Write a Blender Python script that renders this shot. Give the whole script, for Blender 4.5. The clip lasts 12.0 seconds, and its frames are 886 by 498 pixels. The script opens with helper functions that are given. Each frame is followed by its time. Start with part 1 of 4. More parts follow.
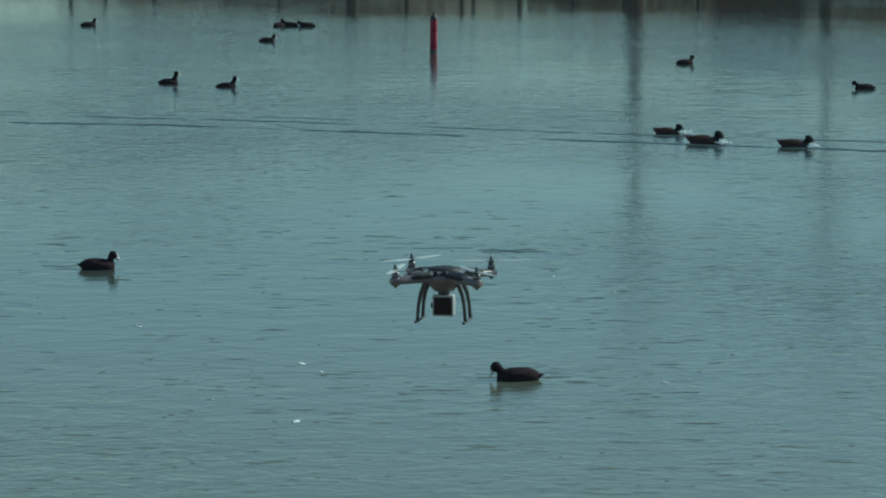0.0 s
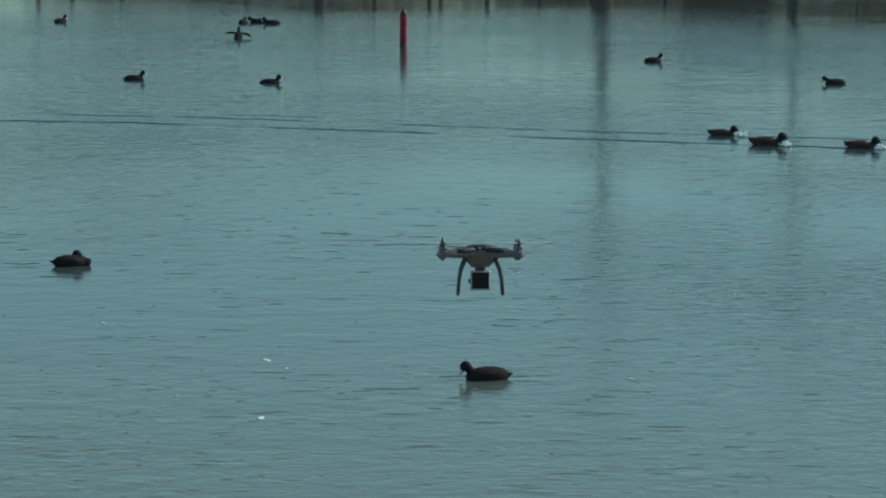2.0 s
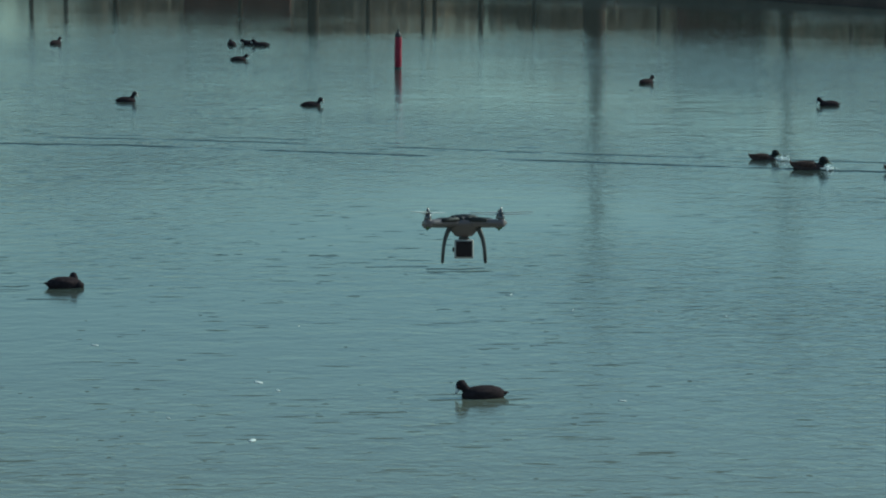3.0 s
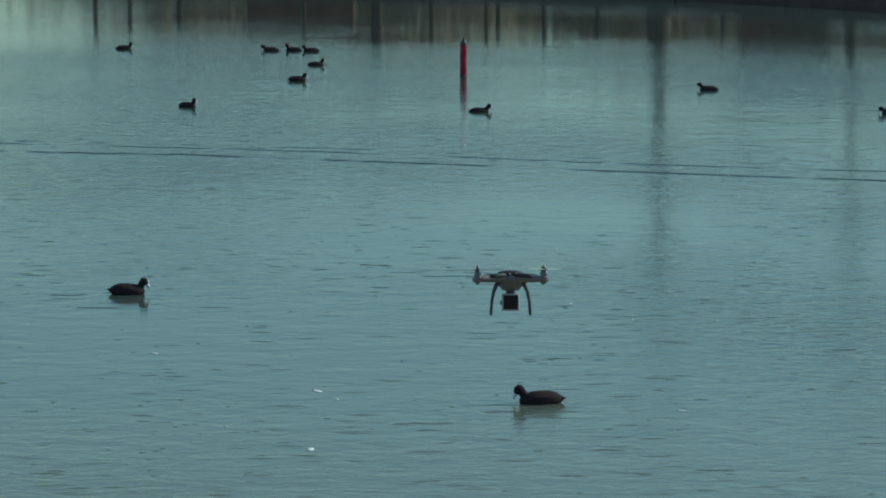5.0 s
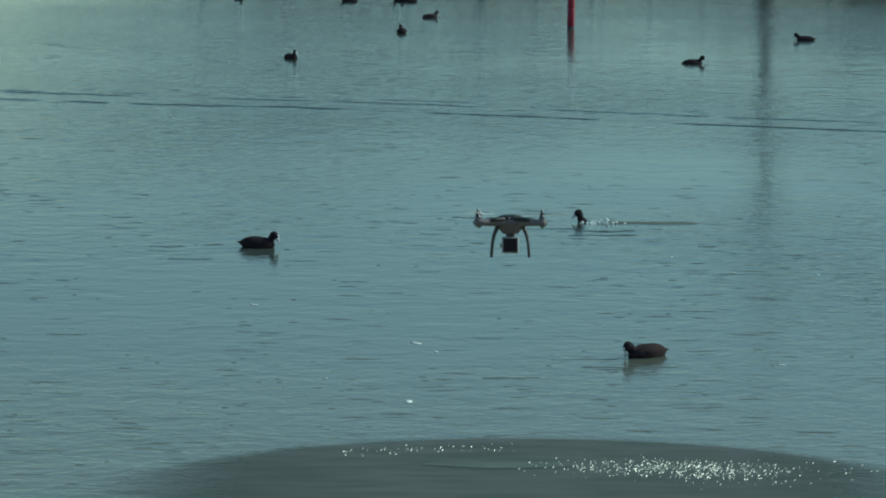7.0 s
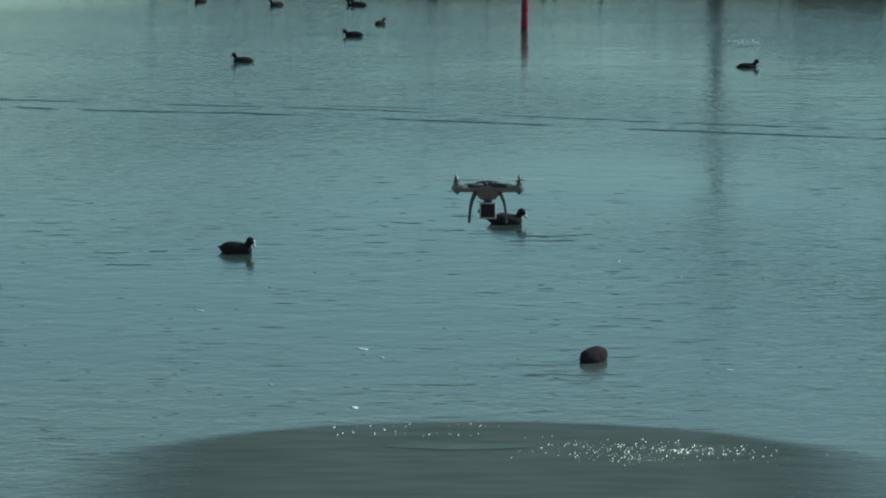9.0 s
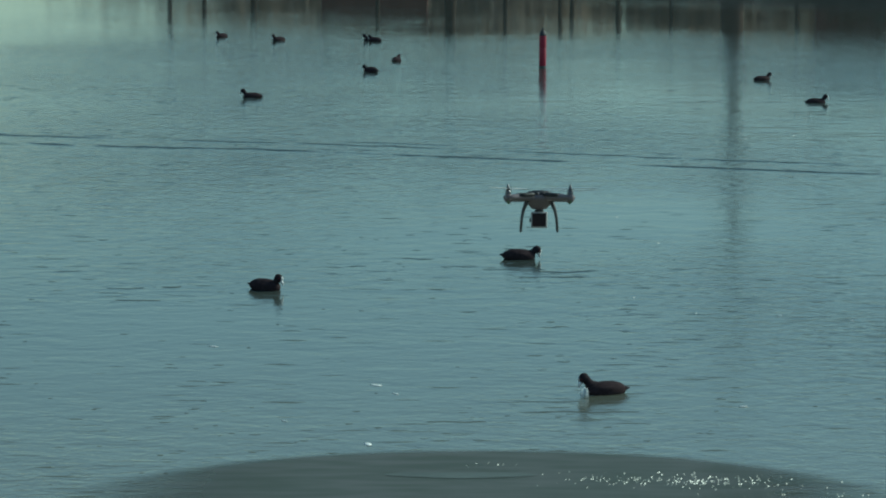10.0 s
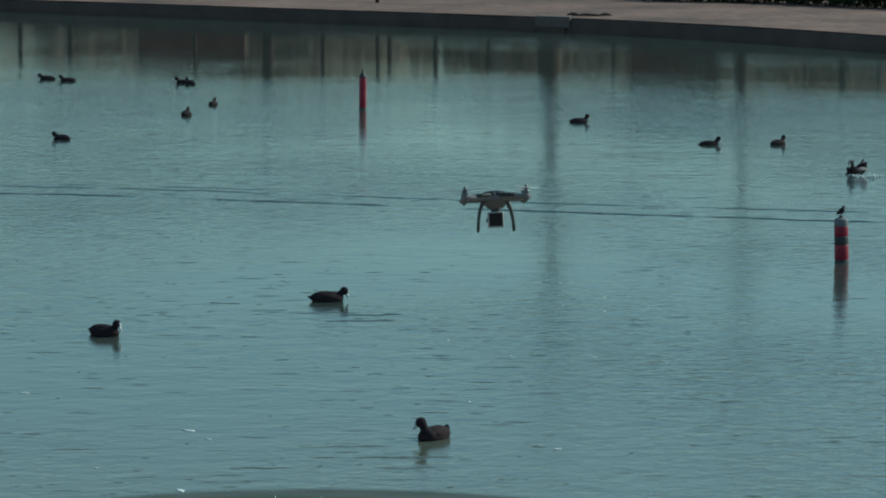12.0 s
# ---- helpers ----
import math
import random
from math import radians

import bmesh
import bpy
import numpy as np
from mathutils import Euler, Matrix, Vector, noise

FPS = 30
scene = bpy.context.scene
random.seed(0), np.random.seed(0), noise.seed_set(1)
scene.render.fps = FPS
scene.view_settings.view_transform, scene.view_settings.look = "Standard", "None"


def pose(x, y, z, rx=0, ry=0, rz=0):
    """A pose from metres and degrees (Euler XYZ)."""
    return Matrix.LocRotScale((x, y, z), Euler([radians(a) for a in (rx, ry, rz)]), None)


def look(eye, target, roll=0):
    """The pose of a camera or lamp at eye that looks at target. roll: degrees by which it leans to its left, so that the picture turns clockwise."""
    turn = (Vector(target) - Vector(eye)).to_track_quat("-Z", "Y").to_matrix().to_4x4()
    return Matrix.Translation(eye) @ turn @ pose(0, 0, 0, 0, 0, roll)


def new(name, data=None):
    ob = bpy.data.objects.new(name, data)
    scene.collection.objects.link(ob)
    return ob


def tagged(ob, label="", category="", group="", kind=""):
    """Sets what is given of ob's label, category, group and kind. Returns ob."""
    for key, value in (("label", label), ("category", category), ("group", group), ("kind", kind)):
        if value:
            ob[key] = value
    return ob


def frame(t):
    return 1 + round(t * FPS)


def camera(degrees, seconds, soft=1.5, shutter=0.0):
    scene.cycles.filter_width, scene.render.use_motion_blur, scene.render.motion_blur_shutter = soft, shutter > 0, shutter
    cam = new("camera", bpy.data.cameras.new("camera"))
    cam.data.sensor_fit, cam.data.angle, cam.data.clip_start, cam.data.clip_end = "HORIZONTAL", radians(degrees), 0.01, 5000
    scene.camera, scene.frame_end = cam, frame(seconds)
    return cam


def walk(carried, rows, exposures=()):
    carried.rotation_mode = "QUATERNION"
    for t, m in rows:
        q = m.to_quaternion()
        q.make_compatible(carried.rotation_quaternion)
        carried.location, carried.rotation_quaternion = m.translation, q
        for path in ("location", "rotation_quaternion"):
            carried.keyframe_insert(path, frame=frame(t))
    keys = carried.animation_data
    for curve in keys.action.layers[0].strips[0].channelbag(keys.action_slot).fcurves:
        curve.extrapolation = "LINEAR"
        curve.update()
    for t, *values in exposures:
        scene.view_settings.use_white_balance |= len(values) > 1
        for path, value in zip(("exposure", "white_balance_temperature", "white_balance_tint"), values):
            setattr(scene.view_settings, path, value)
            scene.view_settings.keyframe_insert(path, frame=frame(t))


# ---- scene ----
# A lake seen through a long lens from a bank 4.3 m above the water: a quadcopter hovers, coots feed, ducks swim by.
EYE_Z = 4.3
cam = camera(14.888, 12.0, soft=2.0)
# seconds, pan to the right and tilt down in degrees
PAN = [(0, 0.161, 7.438), (0.1, 0.497, 7.058), (0.2, 0.807, 7.286), (0.3, 0.904, 7.448), (0.4, 0.916, 7.588), (0.5, 0.799, 7.728),
       (0.6, 0.653, 7.980), (0.7, 0.586, 8.170), (0.8, 0.683, 8.275), (1, 0.858, 8.493), (1.2, 0.852, 8.968), (1.3, 0.825, 9.186),
       (1.5, 0.690, 9.564), (1.6, 0.677, 9.649), (1.7, 0.679, 9.460), (1.8, 0.701, 8.882), (1.9, 0.722, 8.256), (2, 0.709, 7.514),
       (2.1, 0.707, 7.409), (2.2, 0.719, 7.647), (2.3, 0.730, 8.227), (2.4, 0.750, 8.427), (2.5, 0.762, 8.180), (2.6, 0.793, 7.619),
       (2.7, 0.814, 7.333), (2.8, 0.826, 7.210), (2.9, 0.863, 7.108), (3, 0.816, 7.148), (3.1, 0.749, 7.078), (3.2, 0.690, 6.990),
       (4.8, -0.228, 6.743), (5, -0.253, 7.009), (5.2, -0.203, 7.303), (5.3, -0.162, 7.402), (5.5, -0.200, 7.571), (5.7, -0.332, 7.863),
       (5.8, -0.409, 7.941), (6, -0.673, 8.056), (6.2, -0.953, 8.059), (6.3, -1.118, 7.991), (6.5, -1.452, 7.896), (6.7, -1.721, 7.737),
       (6.8, -1.828, 7.737), (7, -2.030, 7.831), (7.2, -2.245, 7.993), (8.8, -1.596, 7.883), (9, -1.211, 7.765), (9.2, -1.075, 7.540),
       (9.3, -1.074, 7.422), (9.5, -1.158, 7.212), (9.7, -1.274, 7.128), (9.8, -1.341, 7.099), (10, -1.499, 7.169), (10.2, -1.589, 7.158),
       (10.3, -1.588, 7.188), (10.5, -1.505, 7.300), (10.7, -1.265, 7.383), (10.8, -1.135, 7.324), (11, -0.853, 7.212), (11.1, -0.731, 7.167),
       (11.2, -0.601, 7.078), (11.3, -0.461, 6.970), (11.4, -0.302, 6.891), (11.5, -0.126, 6.781), (11.6, 0.096, 6.704), (11.7, 0.344, 6.636),
       (11.8, 0.711, 6.606), (11.9, 1.216, 6.548), (12, 1.580, 6.458)]
walk(cam, [(t, pose(0, 0, EYE_Z, 90 - tilt, 0, -pan)) for t, pan, tilt in PAN],
     exposures=[(0, 0.06, 5840, -21), (12, 0.06, 5840, -21)])

# ---- light: sun ahead to the right, clear hazy sky ----
SUN_AZ, SUN_EL = 70, 34
world = bpy.data.worlds.new("sky")
scene.world = world
world.use_nodes = True
wn = world.node_tree.nodes
sky = wn.new("ShaderNodeTexSky")
sky.sky_type = "NISHITA"
sky.sun_disc = False
sky.sun_elevation, sky.sun_rotation = radians(SUN_EL), radians(SUN_AZ)
sky.dust_density, sky.ozone_density = 0.35, 1.4
world.node_tree.links.new(sky.outputs["Color"], wn["Background"].inputs["Color"])
wn["Background"].inputs["Strength"].default_value = 0.096
sun_data = bpy.data.lights.new("sun", "SUN")
sun_data.energy, sun_data.angle, sun_data.color = 3.0, radians(0.5), (1.0, 0.95, 0.87)
sun = new("sun", sun_data)
TO_SUN = Vector((math.sin(radians(SUN_AZ)) * math.cos(radians(SUN_EL)), math.cos(radians(SUN_AZ)) * math.cos(radians(SUN_EL)),
                 math.sin(radians(SUN_EL))))
sun.matrix_world = look(TO_SUN * 50, (0, 0, 0))


# ---- materials ----
def material(name, base, rough=0.6, metal=0.0, vary=0.25, scale=20.0, bump=0.2, bump_scale=60.0, depth=0.002, ior=1.45, second=None):
    """A surface with colour variation at two scales and a fine relief."""
    m = bpy.data.materials.new(name)
    m.use_nodes = True
    n, l = m.node_tree.nodes, m.node_tree.links
    p = n["Principled BSDF"]
    p.inputs["Roughness"].default_value, p.inputs["Metallic"].default_value, p.inputs["IOR"].default_value = rough, metal, ior
    co = n.new("ShaderNodeTexCoord")
    big, small = n.new("ShaderNodeTexNoise"), n.new("ShaderNodeTexNoise")
    big.inputs["Scale"].default_value, small.inputs["Scale"].default_value = scale, scale * 6
    for tex in (big, small):
        l.new(co.outputs["Object"], tex.inputs["Vector"])
        tex.inputs["Detail"].default_value = 4
    mix = n.new("ShaderNodeMath")
    mix.operation = "MULTIPLY_ADD"
    l.new(small.outputs["Fac"], mix.inputs[0])
    mix.inputs[1].default_value = 0.4
    l.new(big.outputs["Fac"], mix.inputs[2])
    ramp = n.new("ShaderNodeValToRGB")
    ramp.color_ramp.elements[0].position, ramp.color_ramp.elements[1].position = 0.4, 1.0
    lo = [c * (1 - vary) for c in base]
    hi = second or [min(1, c * (1 + vary)) for c in base]
    ramp.color_ramp.elements[0].color, ramp.color_ramp.elements[1].color = (*lo, 1), (*hi, 1)
    l.new(mix.outputs[0], ramp.inputs["Fac"])
    l.new(ramp.outputs["Color"], p.inputs["Base Color"])
    if bump:
        grain, b = n.new("ShaderNodeTexNoise"), n.new("ShaderNodeBump")
        grain.inputs["Scale"].default_value = bump_scale
        l.new(co.outputs["Object"], grain.inputs["Vector"])
        b.inputs["Strength"].default_value, b.inputs["Distance"].default_value = bump, depth
        l.new(grain.outputs["Fac"], b.inputs["Height"])
        l.new(b.outputs["Normal"], p.inputs["Normal"])
    return m


def water_material(name, deep, near_tone, rough, relief, calm=0.35):
    """Rippled lake water: short wind ripples with crests across the view, longer undulations, and calmer patches."""
    m = bpy.data.materials.new(name)
    m.use_nodes = True
    n, l = m.node_tree.nodes, m.node_tree.links
    p = n["Principled BSDF"]
    p.inputs["IOR"].default_value = 1.333
    co = n.new("ShaderNodeTexCoord")

    def waves(sx, sy, detail, turn, distort=0.0):
        mp, tex = n.new("ShaderNodeMapping"), n.new("ShaderNodeTexNoise")
        mp.inputs["Scale"].default_value, mp.inputs["Rotation"].default_value = (sx, sy, 1), (0, 0, radians(turn))
        tex.inputs["Scale"].default_value, tex.inputs["Detail"].default_value = 1.0, detail
        tex.inputs["Distortion"].default_value = distort
        l.new(co.outputs["Object"], mp.inputs["Vector"])
        l.new(mp.outputs["Vector"], tex.inputs["Vector"])
        return tex.outputs["Fac"]

    def calc(op, a, b):
        c = n.new("ShaderNodeMath")
        c.operation = op
        for i, v in enumerate((a, b)):
            if isinstance(v, (int, float)):
                c.inputs[i].default_value = v
            else:
                l.new(v, c.inputs[i])
        return c.outputs[0]

    fine = waves(6.0, 8.0, 4.0, 4, 0.8)
    mid = waves(2.1, 3.3, 2.0, -6, 0.6)
    chop = waves(1.3, 2.0, 1.0, 3, 0.6)
    swell = waves(0.16, 0.42, 1.0, 8)
    patch = waves(0.10, 0.06, 2.0, 15)
    strength = calc("ADD", calc("MULTIPLY", calc("SUBTRACT", patch, 0.40), 4.2), calm)
    strength = calc("MAXIMUM", calc("MINIMUM", strength, 1.35), 0.22)
    # the water lies calmer in the lee of the far bank
    axes, lee = n.new("ShaderNodeSeparateXYZ"), n.new("ShaderNodeMapRange")
    l.new(co.outputs["Object"], axes.inputs[0])
    # body colour: darker farther out, paler and warmer towards the near shore
    nearness, body = n.new("ShaderNodeMapRange"), n.new("ShaderNodeMix")
    nearness.interpolation_type, body.data_type = "SMOOTHSTEP", "RGBA"
    nearness.inputs["From Min"].default_value, nearness.inputs["From Max"].default_value = 14.0, 36.0
    nearness.inputs["To Min"].default_value, nearness.inputs["To Max"].default_value = 1.0, 0.0
    l.new(calc("ADD", axes.outputs["Y"], calc("MULTIPLY", calc("SUBTRACT", patch, 0.5), 6.0)), nearness.inputs["Value"])
    l.new(nearness.outputs["Result"], body.inputs[0])
    body.inputs[6].default_value, body.inputs[7].default_value = (*deep, 1), (*near_tone, 1)
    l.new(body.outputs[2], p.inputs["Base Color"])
    wander = calc("ADD", axes.outputs["Y"], calc("MULTIPLY", waves(0.05, 0.12, 2.0, 0), 8.0))
    lee.interpolation_type = "SMOOTHSTEP"
    lee.inputs["From Min"].default_value, lee.inputs["From Max"].default_value = 63.0, 78.0
    lee.inputs["To Min"].default_value, lee.inputs["To Max"].default_value = 1.0, 0.36
    l.new(wander, lee.inputs["Value"])
    strength = calc("MULTIPLY", strength, lee.outputs["Result"])
    mid = calc("ADD", calc("MULTIPLY", mid, strength), calc("MULTIPLY", chop, calc("MULTIPLY", lee.outputs["Result"], 0.5)))
    l.new(calc("MULTIPLY", lee.outputs["Result"], rough), p.inputs["Roughness"])
    height = calc("ADD", calc("MULTIPLY", calc("MULTIPLY", fine, strength), 0.0125), calc("MULTIPLY", mid, 0.0135))
    height = calc("ADD", height, calc("MULTIPLY", calc("MULTIPLY", swell, lee.outputs["Result"]), 0.012))
    b = n.new("ShaderNodeBump")
    b.inputs["Strength"].default_value, b.inputs["Distance"].default_value = relief, 1.0
    l.new(height, b.inputs["Height"])
    l.new(b.outputs["Normal"], p.inputs["Normal"])
    return m


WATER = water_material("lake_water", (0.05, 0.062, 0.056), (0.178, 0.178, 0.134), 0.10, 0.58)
COOT_BLACK = material("coot_plumage", (0.042, 0.029, 0.032), 0.95, vary=0.4, scale=30, bump=0.5, bump_scale=120, depth=0.004, ior=1.15)
COOT_HEAD = material("coot_head_plumage", (0.036, 0.027, 0.031), 0.9, vary=0.3, scale=50, bump=0.3, bump_scale=200, ior=1.15)
PALE_WING = material("pale_ruffled_plumage", (0.24, 0.19, 0.19), 0.9, vary=0.5, scale=40, bump=0.5, bump_scale=120, depth=0.004)
UNDERTAIL = material("grey_undertail", (0.09, 0.075, 0.075), 0.9, vary=0.2, scale=40, bump=0)
BILL_WHITE = material("white_bill", (0.85, 0.8, 0.78), 0.4, vary=0.08, scale=80, bump=0)
EYE_RED = material("red_eye", (0.2, 0.01, 0.01), 0.1, vary=0.1, bump=0)
DUCK_BROWN = material("brown_plumage", (0.10, 0.05, 0.04), 0.9, vary=0.6, scale=35, bump=0.5, bump_scale=140, depth=0.004)
DUCK_GREY = material("brown_flank_plumage", (0.075, 0.044, 0.04), 0.9, vary=0.4, scale=40, bump=0.4, bump_scale=150, depth=0.003)
DUCK_HEAD = material("dark_head_plumage", (0.014, 0.014, 0.015), 0.75, vary=0.3, scale=60, bump=0.2)
BILL_DARK = material("olive_bill", (0.12, 0.11, 0.04), 0.4, vary=0.15, bump=0)
# white drone plastic: its backlit shade is put into these two greys
PLASTIC_WHITE = material("shade_toned_shell", (0.175, 0.142, 0.15), 0.2, vary=0.05, scale=15, bump=0.05, bump_scale=300)
PLASTIC_LEG = material("shade_toned_leg_plastic", (0.075, 0.07, 0.072), 0.5, vary=0.08, scale=15, bump=0.05)
DECAL = material("graphite_decal", (0.03, 0.027, 0.028), 0.55, vary=0.2, bump=0)
MOTOR = material("dull_aluminium", (0.15, 0.14, 0.145), 0.3, metal=1.0, vary=0.1, scale=90, bump=0.1, bump_scale=400)
PROP = material("white_propeller_plastic", (0.75, 0.75, 0.76), 0.3, vary=0.04, bump=0)
CASE = material("grey_case_plastic", (0.5, 0.47, 0.47), 0.25, vary=0.08, bump=0)
SCREEN = material("black_camera_back", (0.035, 0.025, 0.028), 0.45, vary=0.15, bump=0, ior=1.2)
# a spinning blade sweeps past too fast to be solid
PROP.node_tree.nodes["Principled BSDF"].inputs["Alpha"].default_value = 0.5
BUOY_RED = material("red_buoy_paint", (0.3, 0.012, 0.04), 0.45, vary=0.25, scale=12, bump=0.1, second=(0.36, 0.02, 0.055))
BUOY_GREY = material("grey_reflective_band", (0.19, 0.18, 0.19), 0.4, vary=0.15, scale=14, bump=0.1)
BUOY_DARK = material("weathered_dark_cap", (0.06, 0.05, 0.055), 0.6, vary=0.3, scale=20, bump=0.2)
FEATHER = material("white_down", (0.82, 0.82, 0.8), 0.7, vary=0.05, scale=60, bump=0.2)
SAND = material("trodden_sand", (0.185, 0.104, 0.083), 0.9, vary=0.6, scale=0.3, bump=1.0, bump_scale=2.2, depth=0.12)
WALL_DARK = material("damp_dark_concrete", (0.085, 0.05, 0.04), 0.7, vary=0.35, scale=1.5, bump=0.4, bump_scale=12, depth=0.01)
CONCRETE = material("grey_concrete", (0.15, 0.11, 0.1), 0.8, vary=0.2, scale=3, bump=0.4, bump_scale=20, depth=0.005)
BARK = material("brown_bark", (0.085, 0.062, 0.052), 0.9, vary=0.35, scale=4, bump=0.7, bump_scale=14, depth=0.02, ior=1.08)
POST_WOOD = material("dark_weathered_wood", (0.065, 0.05, 0.043), 0.8, vary=0.3, scale=8, bump=0.4, bump_scale=40, ior=1.08)
LEAF = material("green_leaves", (0.05, 0.07, 0.035), 0.7, vary=0.4, scale=0.6, bump=0.3, bump_scale=8, depth=0.02)
LEAF_DARK = material("dark_hedge_leaves", (0.03, 0.042, 0.02), 0.7, vary=0.4, scale=2, bump=0.3, bump_scale=12)
# far trees: distance haze is put into this pale base colour
WOODS = material("haze_paled_woods", (0.45, 0.365, 0.29), 0.85, vary=0.3, scale=0.15, bump=0.3, bump_scale=3, depth=0.05)
BRICK = material("dark_brown_brick", (0.12, 0.06, 0.052), 0.85, vary=0.25, scale=1.2, bump=0.4, bump_scale=14, depth=0.01, ior=1.08)
ROOF = material("dark_roof_tiles", (0.045, 0.03, 0.028), 0.8, vary=0.25, scale=2, bump=0.4, bump_scale=10, depth=0.02, ior=1.08)


def translucent(m, share):
    """Thin leaves let the light behind them through."""
    n, l = m.node_tree.nodes, m.node_tree.links
    p, out = n["Principled BSDF"], n["Material Output"]
    glow, mix = n.new("ShaderNodeBsdfTranslucent"), n.new("ShaderNodeMixShader")
    l.new(p.inputs["Base Color"].links[0].from_socket, glow.inputs["Color"])
    mix.inputs[0].default_value = share
    l.new(p.outputs["BSDF"], mix.inputs[1])
    l.new(glow.outputs["BSDF"], mix.inputs[2])
    l.new(mix.outputs[0], out.inputs["Surface"])


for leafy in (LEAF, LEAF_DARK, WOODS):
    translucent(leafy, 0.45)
GLINT = material("smooth_wave_facet", (0.05, 0.09, 0.085), 0.3, vary=0.05, bump=0, ior=1.333)
SPLASH = material("splash_foam", (0.85, 0.87, 0.87), 0.4, vary=0.1, bump=0, ior=1.333)


LED = bpy.data.materials.new("green_status_light")
LED.use_nodes = True
LED.node_tree.nodes["Principled BSDF"].inputs["Base Color"].default_value = (0.08, 0.16, 0.07, 1)
LED.node_tree.nodes["Principled BSDF"].inputs["Emission Color"].default_value = (0.25, 1.0, 0.2, 1)
LED.node_tree.nodes["Principled BSDF"].inputs["Emission Strength"].default_value = 0.0012


def murky_material():
    """Smooth turbid water whose cloud thins out towards its rim."""
    m = bpy.data.materials.new("murky_water")
    m.use_nodes = True
    n, l = m.node_tree.nodes, m.node_tree.links
    p = n["Principled BSDF"]
    p.inputs["Roughness"].default_value, p.inputs["IOR"].default_value = 0.5, 1.12
    co, mp, noise_tex, ramp = n.new("ShaderNodeTexCoord"), n.new("ShaderNodeMapping"), n.new("ShaderNodeTexNoise"), n.new("ShaderNodeValToRGB")
    mp.inputs["Scale"].default_value = (0.35, 1.3, 1)
    l.new(co.outputs["Object"], mp.inputs["Vector"])
    l.new(mp.outputs["Vector"], noise_tex.inputs["Vector"])
    ramp.color_ramp.elements[0].position, ramp.color_ramp.elements[1].position = 0.35, 0.7
    ramp.color_ramp.elements[0].color, ramp.color_ramp.elements[1].color = (0.082, 0.092, 0.079, 1), (0.122, 0.124, 0.118, 1)
    l.new(noise_tex.outputs["Fac"], ramp.inputs["Fac"])
    l.new(ramp.outputs["Color"], p.inputs["Base Color"])
    flat, fade = n.new("ShaderNodeMapping"), n.new("ShaderNodeMath")
    flat.inputs["Scale"].default_value = (1 / 3.4, 1 / 3.4, 0)
    l.new(co.outputs["Object"], flat.inputs["Vector"])
    length, rim = n.new("ShaderNodeVectorMath"), n.new("ShaderNodeMapRange")
    length.operation = "LENGTH"
    l.new(flat.outputs["Vector"], length.inputs[0])
    rim.interpolation_type = "SMOOTHSTEP"
    rim.inputs["From Min"].default_value, rim.inputs["From Max"].default_value = 0.945, 1.0
    rim.inputs["To Min"].default_value, rim.inputs["To Max"].default_value = 1.0, 0.0
    l.new(length.outputs["Value"], rim.inputs["Value"])
    axes, wide, flank, both = n.new("ShaderNodeSeparateXYZ"), n.new("ShaderNodeMath"), n.new("ShaderNodeMapRange"), n.new("ShaderNodeMath")
    l.new(flat.outputs["Vector"], axes.inputs[0])
    wide.operation, both.operation, flank.interpolation_type = "ABSOLUTE", "MULTIPLY", "SMOOTHSTEP"
    l.new(axes.outputs["X"], wide.inputs[0])
    l.new(wide.outputs[0], flank.inputs["Value"])
    flank.inputs["From Min"].default_value, flank.inputs["From Max"].default_value = 0.34, 0.88
    flank.inputs["To Min"].default_value, flank.inputs["To Max"].default_value = 1.0, 0.0
    l.new(rim.outputs["Result"], both.inputs[0])
    l.new(flank.outputs["Result"], both.inputs[1])
    l.new(both.outputs[0], p.inputs["Alpha"])
    return m


MURKY = murky_material()
# sky sheen on the swell, painted as a pale base colour
SHEEN_TONE = material("painted_sheen_water", (0.12, 0.135, 0.125), 0.5, vary=0.15, scale=3, bump=0, ior=1.12)


# ---- building helpers ----
def mesh_of(name, bm, mat, smooth=True):
    me = bpy.data.meshes.new(name)
    bmesh.ops.recalc_face_normals(bm, faces=bm.faces)
    for f in bm.faces:
        f.smooth = smooth
    bm.to_mesh(me)
    bm.free()
    me.materials.append(mat)
    return me


def part(name, bm, mat, parent=None, label="", smooth=True, at=None):
    ob = new(name, mesh_of(name, bm, mat, smooth))
    ob.parent = parent
    if at is not None:
        ob.matrix_basis = at
    return tagged(ob, label)


def loft(bm, rings, n=14, up=(0, 0, 1)):
    """A closed skin over rings (centre, half width, half height); each ring stands across the way to its neighbours."""
    cs = [Vector(r[0]) for r in rings]
    loops = []
    for i, (c, a, b) in enumerate(rings):
        way = (cs[min(i + 1, len(cs) - 1)] - cs[max(i - 1, 0)]).normalized()
        side = Vector(up).cross(way)
        side = side.normalized() if side.length > 0.05 else Vector((0, 1, 0))
        top = way.cross(side).normalized()
        loops.append([bm.verts.new(cs[i] + side * a * math.cos(k * math.tau / n) + top * b * math.sin(k * math.tau / n)) for k in range(n)])
    for p, q in zip(loops, loops[1:]):
        for k in range(n):
            bm.faces.new((p[k], p[(k + 1) % n], q[(k + 1) % n], q[k]))
    bm.faces.new(loops[0][::-1])
    bm.faces.new(loops[-1])
    return bm


